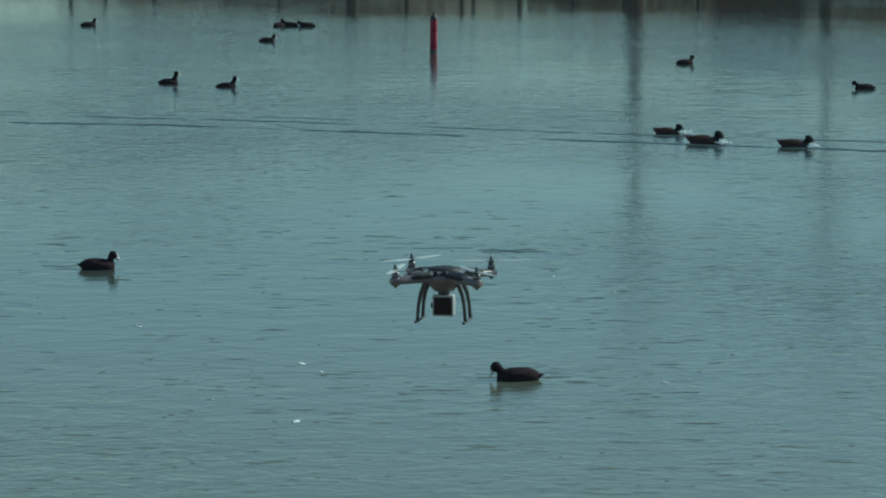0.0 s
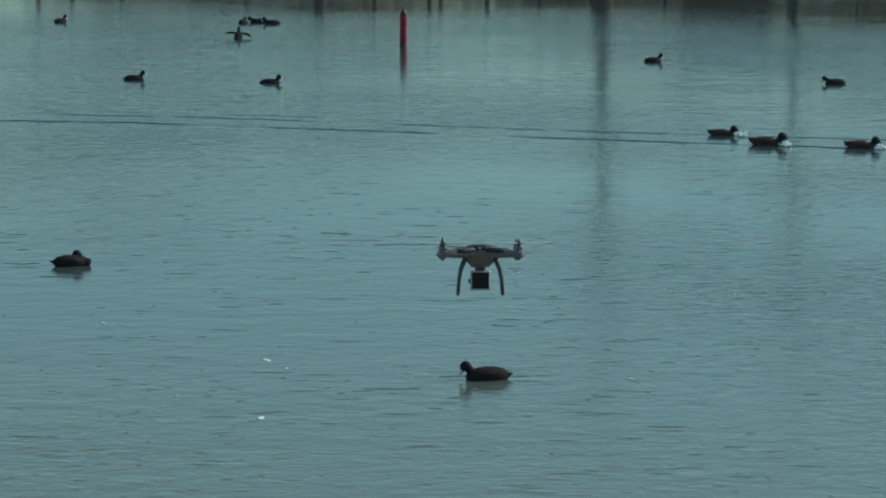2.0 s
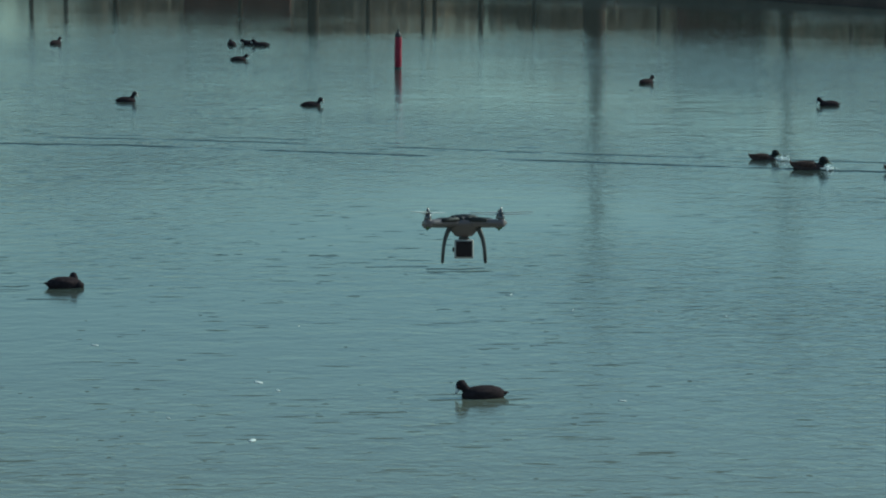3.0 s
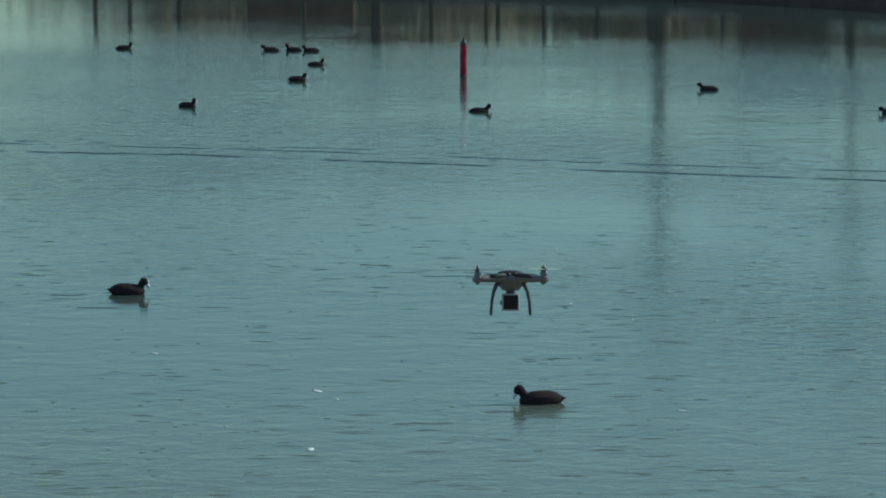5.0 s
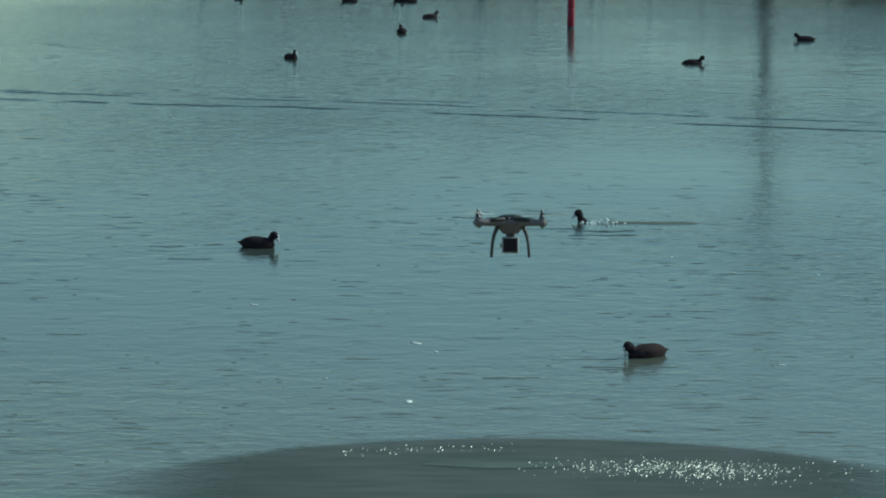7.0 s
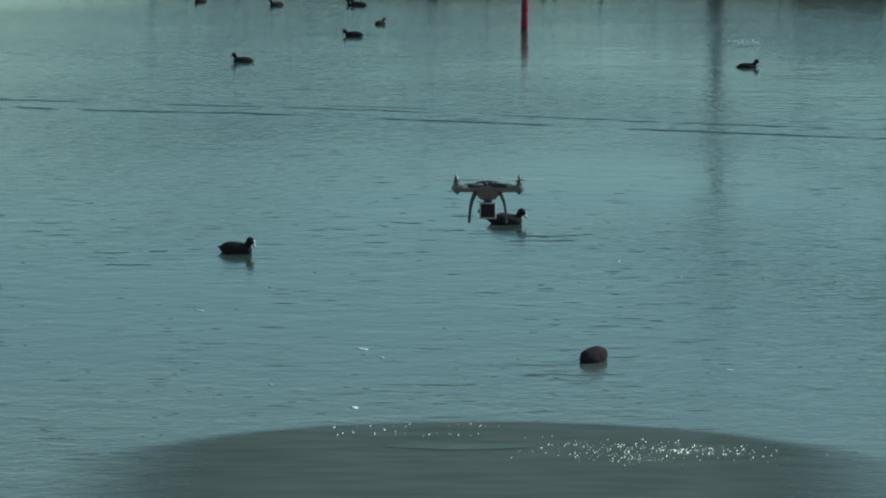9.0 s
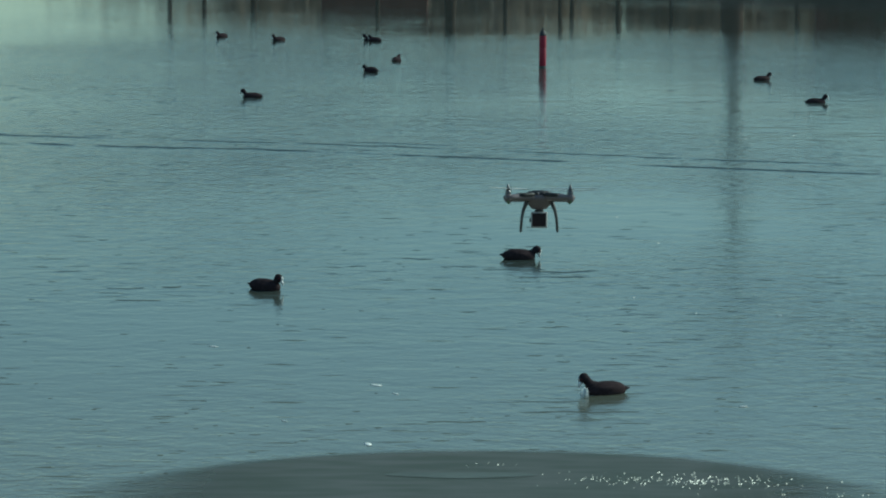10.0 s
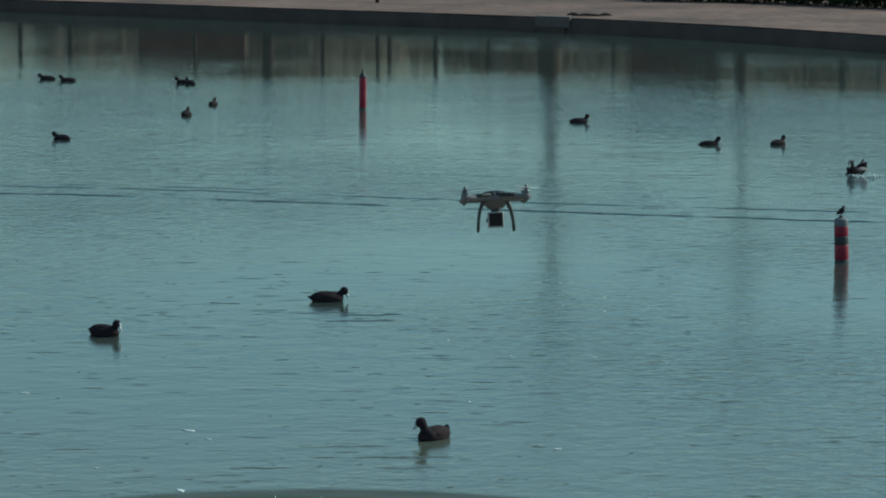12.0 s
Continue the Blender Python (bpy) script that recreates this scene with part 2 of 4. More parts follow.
def box(bm, x0, y0, z0, x1, y1, z1, bevel=0.0):
    made = bmesh.ops.create_cube(bm, size=1.0, matrix=Matrix.LocRotScale(((x0 + x1) / 2, (y0 + y1) / 2, (z0 + z1) / 2), None,
                                                                          (x1 - x0, y1 - y0, z1 - z0)))
    if bevel:
        edges = list({e for v in made["verts"] for e in v.link_edges})
        bmesh.ops.bevel(bm, geom=edges, offset=bevel, segments=2, affect="EDGES", profile=0.6)
    return bm


def lathe(bm, profile, n=20, cx=0.0, cy=0.0):
    """A turned form: profile of (radius, z) from the bottom up, closed at both ends."""
    loops = [[bm.verts.new((cx + r * math.cos(k * math.tau / n), cy + r * math.sin(k * math.tau / n), z)) for k in range(n)] for r, z in profile]
    for p, q in zip(loops, loops[1:]):
        for k in range(n):
            bm.faces.new((p[k], p[(k + 1) % n], q[(k + 1) % n], q[k]))
    bm.faces.new(loops[0][::-1])
    bm.faces.new(loops[-1])
    return bm


def empty(name, m, label, category, group=""):
    ob = new(name)
    ob.empty_display_size = 0.1
    ob.matrix_basis = m
    return tagged(ob, label, category, group)


# ---- lake, banks and what stands on the far shore ----
bm = bmesh.new()
S = 3200
for x, y in ((-S, -S), (S, -S), (S, S), (-S, S)):
    bm.verts.new((x, y, 0))
bm.faces.new(bm.verts[:])
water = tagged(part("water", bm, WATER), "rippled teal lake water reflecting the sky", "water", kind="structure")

# far bank line: from the far end to the near end; U along it, V inland
BANK = Vector((2.52, 90.4, 0))
U = Vector((23.6, -18.96, 0)).normalized()
V = Vector((-U.y, U.x, 0))
BANK_TOP = 0.36


def bend(u):
    """The bank curves gently towards the near side."""
    f = max(0.0, u - 0.9)
    return -2.5 * (min(f, 20.0) / 12.6) ** 2 - max(0.0, f - 20.0) * 0.4


def shore(u, v, z=0.0):
    return BANK + U * u + V * (v + bend(u)) + Vector((0, 0, z))


def on_ray(ratio, v):
    """Where the line of sight with x = ratio * y crosses the line v metres inland."""
    u = 0.0
    for _ in range(6):
        a = BANK + V * (v + bend(u))
        u = (ratio * a.y - a.x) / (U.x - ratio * U.y)
    return a + U * u + Vector((0, 0, BANK_TOP))


def at_depth(ratio, y):
    """The same line of sight at a given distance, on the ground."""
    return Vector((ratio * y, y, BANK_TOP))


rng = random.Random(4)
bm = bmesh.new()
steps = [-400, -120, -60] + [-40 + 1.0 * i for i in range(81)] + [60, 120, 400]
rows_v = [0.02, 1.0, 2.5, 5, 9, 16, 40, 200, 2500]
grid = []
for u in steps:
    col = []
    for v in rows_v:
        z = BANK_TOP + 0.02 + (0.05 * (noise.noise(Vector((u * 0.35, v * 0.5, 3))) + 0.4) if 0.5 < v < 60 else 0)
        col.append(bm.verts.new(shore(u, v, z)))
    grid.append(col)
for a, b in zip(grid, grid[1:]):
    for i in range(len(rows_v) - 1):
        bm.faces.new((a[i], b[i], b[i + 1], a[i + 1]))
tagged(part("ground", bm, SAND), "bare trodden sandy ground above the far bank", "ground", kind="structure")

bm = bmesh.new()
prof = [(-0.10, -0.4), (-0.06, 0.10), (-0.02, BANK_TOP - 0.03), (0.03, BANK_TOP), (0.10, BANK_TOP + 0.005), (0.14, -0.4)]
cols = []
for u in steps:
    j = 0.03 * noise.noise(Vector((u * 0.4, 0, 7)))
    cols.append([bm.verts.new(shore(u, v + j, z + (j if z > 0.05 else 0))) for v, z in prof])
for a, b in zip(cols, cols[1:]):
    for i in range(len(prof) - 1):
        bm.faces.new((a[i], b[i], b[i + 1], a[i + 1]))
tagged(part("bank_wall", bm, WALL_DARK, smooth=False), "low dark damp edging wall along the far bank", "wall", kind="structure")

# near bank under and behind the viewpoint
bm = bmesh.new()
near = [[bm.verts.new((x, y, z)) for y, z in ((-1200, 2.7), (-1.0, 2.7), (0.6, 2.6), (4.5, -0.5))] for x in (-1200, -40, 0, 40, 1200)]
for a, b in zip(near, near[1:]):
    for i in range(3):
        bm.faces.new((a[i], b[i], b[i + 1], a[i + 1]))
tagged(part("ground", bm, SAND), "plain earth bank on the near shore", "ground", kind="structure")

# outlet block in the bank wall
p0 = on_ray(0.0601, -0.1)
out = empty("drain_outlet", Matrix.Translation((p0.x, p0.y, 0)) @ Matrix.Rotation(math.atan2(U.y, U.x), 4, "Z"),
            "grey concrete drain outlet set in the dark bank wall", "drain")
part("headwall", box(bmesh.new(), -0.55, -0.05, 0.12, 0.55, 0.35, BANK_TOP + 0.05, 0.02), CONCRETE, out, smooth=False)
# no hole: a solid dark block stands for the shadow inside the opening
part("mouth", box(bmesh.new(), -0.42, -0.07, -0.2, 0.42, 0.3, 0.115, 0.01), WALL_DARK, out, "dark block standing in for the shadowed opening", smooth=False)


def post(p, height, r):
    ob = empty("wooden_post", pose(p.x, p.y, p.z - 0.05), "slim dark weathered wooden post on the sandy bank", "post", "posts along the far bank")
    lean = rng.uniform(-0.015, 0.015)
    bm = bmesh.new()
    loft(bm, [((lean * z, 0, z), r * (1.1 - 0.12 * z / height), r * (1.1 - 0.12 * z / height)) for z in (0, height * 0.3, height * 0.7, height - r * 0.5)], 10, (0, 1, 0))
    part("shaft", bm, POST_WOOD, ob)
    bm = bmesh.new()
    lathe(bm, [(r * 1.05, height - r * 0.5), (r * 1.15, height - r * 0.3), (r * 0.6, height + r * 0.6)], 10, lean * height, 0)
    part("cap", bm, POST_WOOD, ob)
    return ob


for ratio, height, r in ((-0.0966, 2.1, 0.07), (-0.082, 2.2, 0.09), (-0.0455, 2.0, 0.06), (-0.0077, 2.1, 0.07), (0.0119, 2.2, 0.07),
                         (0.0252, 2.1, 0.07), (0.0411, 2.1, 0.06), (0.0778, 2.2, 0.07), (0.1348, 2.1, 0.08), (0.157, 2.2, 0.08),
                         (0.1457, 3.4, 0.12), (-0.0239, 2.6, 0.17), (-0.107, 2.2, 0.07)):
    post(at_depth(ratio, 106 + rng.uniform(-0.5, 0.5)), height + rng.uniform(0, 0.9), r)
post(on_ray(0.0082, 4.2), 2.1, 0.05)


def palm(ratio, v, height, r):
    """A tall slim palm: ringed trunk and a crown of arching fronds."""
    p = at_depth(ratio, v)
    ob = empty("palm_tree", pose(p.x, p.y, p.z - 0.1), "tall bare-trunked palm tree on the far bank", "tree", "palms on the far bank")
    bm = bmesh.new()
    rings = []
    for i in range(40):
        z = height * i / 39
        swollen = 1 - max(0.0, min(1.0, (z - 2.5) / 2.5))
        rr = r * (0.32 + 0.78 * swollen - 0.08 * z / height) * (1 + 0.05 * (i % 2))
        rings.append(((0.15 * math.sin(z * 0.14), 0.1 * math.sin(z * 0.11 + 1) - 0.08, z), rr, rr))
    loft(bm, rings, 12, (0, 1, 0))
    part("trunk", bm, BARK, ob)
    top = Vector(rings[-1][0])
    bm = bmesh.new()
    for k in range(26):
        a, rise, ln = k * 2.4, rng.uniform(-0.5, 0.9), rng.uniform(0.7, 1.1)
        way = Vector((math.cos(a), math.sin(a), 0))
        side = Vector((-way.y, way.x, 0))
        last = None
        for s in range(7):
            f = s / 6
            c = top + way * ln * f + Vector((0, 0, ln * (rise * f - 0.9 * f * f)))
            w = 0.22 * math.sin(math.pi * (0.12 + 0.86 * f))
            cur = [bm.verts.new(c - side * w - Vector((0, 0, w * 0.5))), bm.verts.new(c), bm.verts.new(c + side * w - Vector((0, 0, w * 0.5)))]
            if last:
                bm.faces.new((last[0], cur[0], cur[1], last[1]))
                bm.faces.new((last[1], cur[1], cur[2], last[2]))
            last = cur
    part("crown", bm, LEAF, ob, smooth=False)
    return ob


for ratio, height, r in ((0.0586, 9.5, 0.33), (0.1152, 9.0, 0.2)):
    palm(ratio, 107, height, r)


def clumps(name, mat, spots, size, count, seed):
    """Foliage as many small tilted leaf sprays round given centres (x, y, z, spread x, y, z)."""
    g = random.Random(seed)
    verts, faces = [], []
    for cx, cy, cz, sx, sy, sz in spots:
        for _ in range(count):
            d = Vector((g.gauss(0, 0.42), g.gauss(0, 0.42), g.gauss(0, 0.42)))
            c = Vector((cx + d.x * sx, cy + d.y * sy, max(0.05, cz + d.z * sz)))
            m = Euler((g.uniform(0, 3), g.uniform(0, 3), g.uniform(0, 6))).to_matrix()
            s = size * g.uniform(0.6, 1.4)
            k = len(verts)
            for x, y in ((-1, 0), (0, -0.45), (1, 0), (0, 0.45)):
                verts.append(c + m @ Vector((x * s, y * s, 0.15 * s * (x * x))))
            faces.append((k, k + 1, k + 2, k + 3))
    me = bpy.data.meshes.new(name)
    me.from_pydata(verts, [], faces)
    me.materials.append(mat)
    return new(name, me)


spots = []
g = random.Random(11)
x = -26
while x < 70:
    hgt = 8.2 * (0.85 + 0.3 * noise.noise(Vector((x * 0.13, 0, 1))) + 0.08 * g.random()) * max(0.12, min(1.0, (x + 27) / 12.5)) * (1 + 0.25 * max(0.0, min(1.0, (x - 6) / 8)))
    for z in (0.14, 0.38, 0.62, 0.84):
        spots.append((x + g.uniform(-1, 1), 170 + g.uniform(-3, 3) - x * 0.2, hgt * z, 2.6, 3.5, 1.7))
    x += 1.7
tagged(clumps("treeline", WOODS, spots, 0.45, 190, 5), "brownish green belt of trees far behind the bank, haze painted into its pale colour", "trees", kind="stuff")

spots = []
for i in range(30):
    p = on_ray(0.090 + i * 0.0028, 10.5 + g.uniform(-0.4, 0.4))
    spots.append((p.x, p.y, p.z + 0.45, 0.6, 0.6, 0.5))
tagged(clumps("hedge", LEAF_DARK, spots, 0.08, 420, 8), "low dark clipped hedge on the sandy bank", "hedge", kind="stuff")


def shed(r0, r1, dist, height):
    x0, x1 = r0 * dist, r1 * dist
    ob = empty("brick_shed", pose((x0 + x1) / 2, dist, BANK_TOP), "small dark brown brick shed with dark tiled roof", "building", "sheds behind the bank")
    w, wall_h = (x1 - x0) / 2, height * 0.72
    part("wall", box(bmesh.new(), -w, -1.5, -0.3, w, -0.5, wall_h), BRICK, ob, smooth=False)
    bm = bmesh.new()
    a = [bm.verts.new(c) for c in ((-w - 0.2, -1.7, wall_h), (w + 0.2, -1.7, wall_h), (w + 0.2, -0.3, wall_h), (-w - 0.2, -0.3, wall_h),
                                   (-w - 0.2, -1.0, height), (w + 0.2, -1.0, height))]
    for f in ((0, 1, 5, 4), (2, 3, 4, 5), (0, 4, 3), (1, 2, 5), (3, 2, 1, 0)):
        bm.faces.new([a[i] for i in f])
    part("roof", bm, ROOF, ob, smooth=False)


shed(-0.0613, -0.0305, 125, 3.5)
shed(0.083, 0.107, 125, 5.2)

# thin driftwood on the edge of the sand
for ratio, v, ln in ((0.0705, 0.7, 0.9), (0.066, 0.9, 0.35), (0.0755, 1.2, 0.4)):
    p = on_ray(ratio, v)
    bm = bmesh.new()
    loft(bm, [((-ln / 2, 0, 0.03), 0.015, 0.015), ((-ln * 0.1, 0.05, 0.06), 0.04, 0.035), ((ln * 0.25, 0.02, 0.05), 0.035, 0.03), ((ln / 2, -0.06, 0.02), 0.01, 0.01)], 8)
    ob = part("driftwood", bm, POST_WOOD, None, at=pose(p.x, p.y, p.z + 0.02, 0, 0, -20))
    tagged(ob, "dark piece of driftwood lying on the sand", "driftwood", "driftwood on the bank")


# ---- buoys ----
def marker_buoy(m, height, r, bands, label, point=0.13, cap_mat=BUOY_DARK):
    ob = empty("marker_buoy", m, label, "buoy")
    for name, z0, z1, mat, lab in bands:
        bm = bmesh.new()
        lathe(bm, [(r * 0.97, z0 * height), (r, z0 * height + 0.008), (r, z1 * height - 0.008), (r * 0.97, z1 * height)], 20)
        part(name, bm, mat, ob, lab)
    bm = bmesh.new()
    top = bands[-1][2] * height
    lathe(bm, [(r * 1.02, top), (r * 0.98, top + point * 0.15), (r * 0.75, top + point * 0.46), (r * 0.3, top + point * 0.77), (r * 0.12, top + point)], 20)
    part("cap", bm, cap_mat, ob, "weathered conical cap")
    bm = bmesh.new()
    lathe(bm, [(r * 0.3, top + point - 0.008), (r * 0.3, top + point + 0.006), (r * 0.1, top + point + 0.012)], 10)
    part("eyelet", bm, BUOY_DARK, ob)
    return ob


buoy = marker_buoy(pose(0, 60, 0, 0, 0.6, 0), 0.56, 0.064,
                   [("foot", -0.5, 0.05, BUOY_DARK, "dark waterline band"), ("hull", 0.05, 0.62, BUOY_RED, "red painted tube"), ("shoulder", 0.62, 1.0, BUOY_RED, "red painted upper tube")],
                   "slim red marker buoy upright in the lake")
buoy_banded = marker_buoy(pose(5.40, 36.6, 0, 0, -1.5, 0), 0.46, 0.078,
                          [("foot", -0.6, 0.06, BUOY_DARK, "dark waterline band"), ("lower_band", 0.06, 0.42, BUOY_RED, "red painted band"),
                           ("middle_band", 0.42, 0.62, BUOY_DARK, "dark worn band"), ("upper_band", 0.62, 0.86, BUOY_RED, "red painted band"),
                           ("collar", 0.86, 1.0, BUOY_GREY, "grey reflective band")],
                          "red and grey banded marker buoy in the lake", 0.04, BUOY_GREY)


# ---- birds: x forwards, waterline at z = 0 ----
NECK = (0.092, 0.0, 0.048)
LONG_NECK = (0.092, 0.0, 0.064)
RUMP = (-0.165, 0.0, 0.045)


def coot(x, y, heading, label="black coot with white bill swimming on the lake", size=1.0, group="coots on the lake"):
    ob = empty("coot", pose(x, y, 0, 0, 0, heading), label, "bird", group)
    body = bmesh.new()
    loft(body, [((-0.19, 0, 0.030), 0.006, 0.006), ((-0.172, 0, 0.034), 0.038, 0.032), ((-0.14, 0, 0.035), 0.062, 0.053), ((-0.085, 0, 0.033), 0.084, 0.070),
                ((-0.02, 0, 0.03), 0.092, 0.074), ((0.04, 0, 0.028), 0.09, 0.07), ((0.09, 0, 0.026), 0.074, 0.06), ((0.125, 0, 0.024), 0.048, 0.042),
                ((0.142, 0, 0.022), 0.015, 0.015)], 16)
    part("body", body, COOT_BLACK, ob)
    for s in (-1, 1):
        wing = bmesh.new()
        loft(wing, [((0.07, s * 0.066, 0.04), 0.008, 0.012), ((0.03, s * 0.078, 0.044), 0.014, 0.026), ((-0.05, s * 0.074, 0.048), 0.016, 0.03),
                    ((-0.12, s * 0.046, 0.05), 0.014, 0.022), ((-0.168, s * 0.02, 0.046), 0.007, 0.009)], 10)
        part("wing", wing, COOT_BLACK, ob)
    tail = bmesh.new()
    loft(tail, [((0.02, 0, -0.004), 0.03, 0.014), ((-0.02, 0, 0.0), 0.034, 0.012), ((-0.05, 0, 0.0), 0.014, 0.004)], 8)
    part("tail", tail, COOT_BLACK, ob, at=pose(*RUMP))
    under = bmesh.new()
    loft(under, [((-0.17, 0, 0.03), 0.02, 0.012), ((-0.19, 0, 0.034), 0.018, 0.010), ((-0.2, 0, 0.038), 0.006, 0.004)], 8)
    part("undertail", under, UNDERTAIL, ob, "pale undertail")
    head = bmesh.new()
    loft(head, [((-0.052, 0, -0.062), 0.016, 0.018), ((-0.046, 0, -0.054), 0.04, 0.042), ((-0.035, 0, -0.04), 0.055, 0.058), ((-0.012, 0, -0.01), 0.044, 0.047), ((0.006, 0, 0.018), 0.034, 0.036), ((0.016, 0, 0.042), 0.03, 0.032),
                ((0.024, 0, 0.064), 0.034, 0.035), ((0.034, 0, 0.084), 0.025, 0.026)], 14, (1, 0, 0.001))
    bmesh.ops.create_uvsphere(head, u_segments=16, v_segments=12, radius=1.0, matrix=Matrix.LocRotScale((0.038, 0, 0.076), Euler((0, radians(28), 0)), (0.043, 0.034, 0.036)))
    hd = part("head", head, COOT_HEAD, ob, at=pose(*NECK))
    bill = bmesh.new()
    loft(bill, [((0.062, 0, 0.058), 0.017, 0.018), ((0.078, 0, 0.042), 0.014, 0.015), ((0.098, 0, 0.018), 0.004, 0.004)], 8)
    part("bill", bill, BILL_WHITE, hd, "white bill")
    shield = bmesh.new()
    loft(shield, [((0.074, 0, 0.064), 0.014, 0.010), ((0.076, 0, 0.08), 0.012, 0.007), ((0.070, 0, 0.095), 0.005, 0.003)], 8, (1, 0, 0))
    part("shield", shield, BILL_WHITE, hd, "white forehead shield")
    for s in (-1, 1):
        eye = bmesh.new()
        bmesh.ops.create_uvsphere(eye, u_segments=8, v_segments=6, radius=0.004, matrix=Matrix.Translation((0.058, s * 0.029, 0.078)))
        part("eye", eye, EYE_RED, hd)
    return ob, hd


def duck(x, y, heading, label):
    ob = empty("duck", pose(x, y, 0, 0, 0, heading), label, "bird", "ducks swimming in line")
    body = bmesh.new()
    loft(body, [((-0.23, 0, 0.085), 0.01, 0.006), ((-0.2, 0, 0.07), 0.04, 0.022), ((-0.15, 0, 0.05), 0.065, 0.045), ((-0.07, 0, 0.035), 0.095, 0.066),
                ((0.02, 0, 0.03), 0.105, 0.075), ((0.10, 0, 0.032), 0.095, 0.07), ((0.16, 0, 0.035), 0.07, 0.055), ((0.195, 0, 0.035), 0.03, 0.025)], 16)
    part("body", body, DUCK_GREY, ob, "brown body")
    for s in (-1, 1):
        wing = bmesh.new()
        loft(wing, [((0.10, s * 0.075, 0.07), 0.01, 0.014), ((0.05, s * 0.093, 0.078), 0.016, 0.036), ((-0.05, s * 0.085, 0.084), 0.018, 0.036),
                    ((-0.14, s * 0.05, 0.09), 0.015, 0.022), ((-0.235, s * 0.012, 0.10), 0.005, 0.006)], 10)
        part("wing", wing, DUCK_BROWN, ob, "folded brown wing")
    tail = bmesh.new()
    loft(tail, [((-0.17, 0, 0.07), 0.035, 0.016), ((-0.21, 0, 0.095), 0.035, 0.012), ((-0.235, 0, 0.13), 0.012, 0.004)], 8)
    part("tail", tail, DUCK_BROWN, ob)
    head = bmesh.new()
    loft(head, [((-0.04, 0, -0.05), 0.06, 0.062), ((-0.01, 0, -0.015), 0.054, 0.058), ((0.01, 0, 0.02), 0.045, 0.048), ((0.024, 0, 0.05), 0.038, 0.04), ((0.036, 0, 0.08), 0.028, 0.03)], 14, (1, 0, 0.001))
    bmesh.ops.create_uvsphere(head, u_segments=16, v_segments=12, radius=1.0, matrix=Matrix.LocRotScale((0.044, 0, 0.076), Euler((0, radians(15), 0)), (0.062, 0.05, 0.052)))
    hd = part("head", head, DUCK_HEAD, ob, "dark rounded head", at=pose(0.145, 0, 0.06))
    bill = bmesh.new()
    loft(bill, [((0.085, 0, 0.064), 0.018, 0.016), ((0.115, 0, 0.05), 0.016, 0.009), ((0.142, 0, 0.042), 0.015, 0.005), ((0.15, 0, 0.04), 0.008, 0.003)], 8)
    part("bill", bill, BILL_DARK, hd, "olive bill")
    for s in (-1, 1):
        eye = bmesh.new()
        bmesh.ops.create_uvsphere(eye, u_segments=8, v_segments=6, radius=0.005, matrix=Matrix.Translation((0.07, s * 0.036, 0.084)))
        part("eye", eye, SCREEN, hd)
    return ob, hd


# ---- the quadcopter: centre of the arms at the origin, its back towards -y ----
ARM = 0.1235


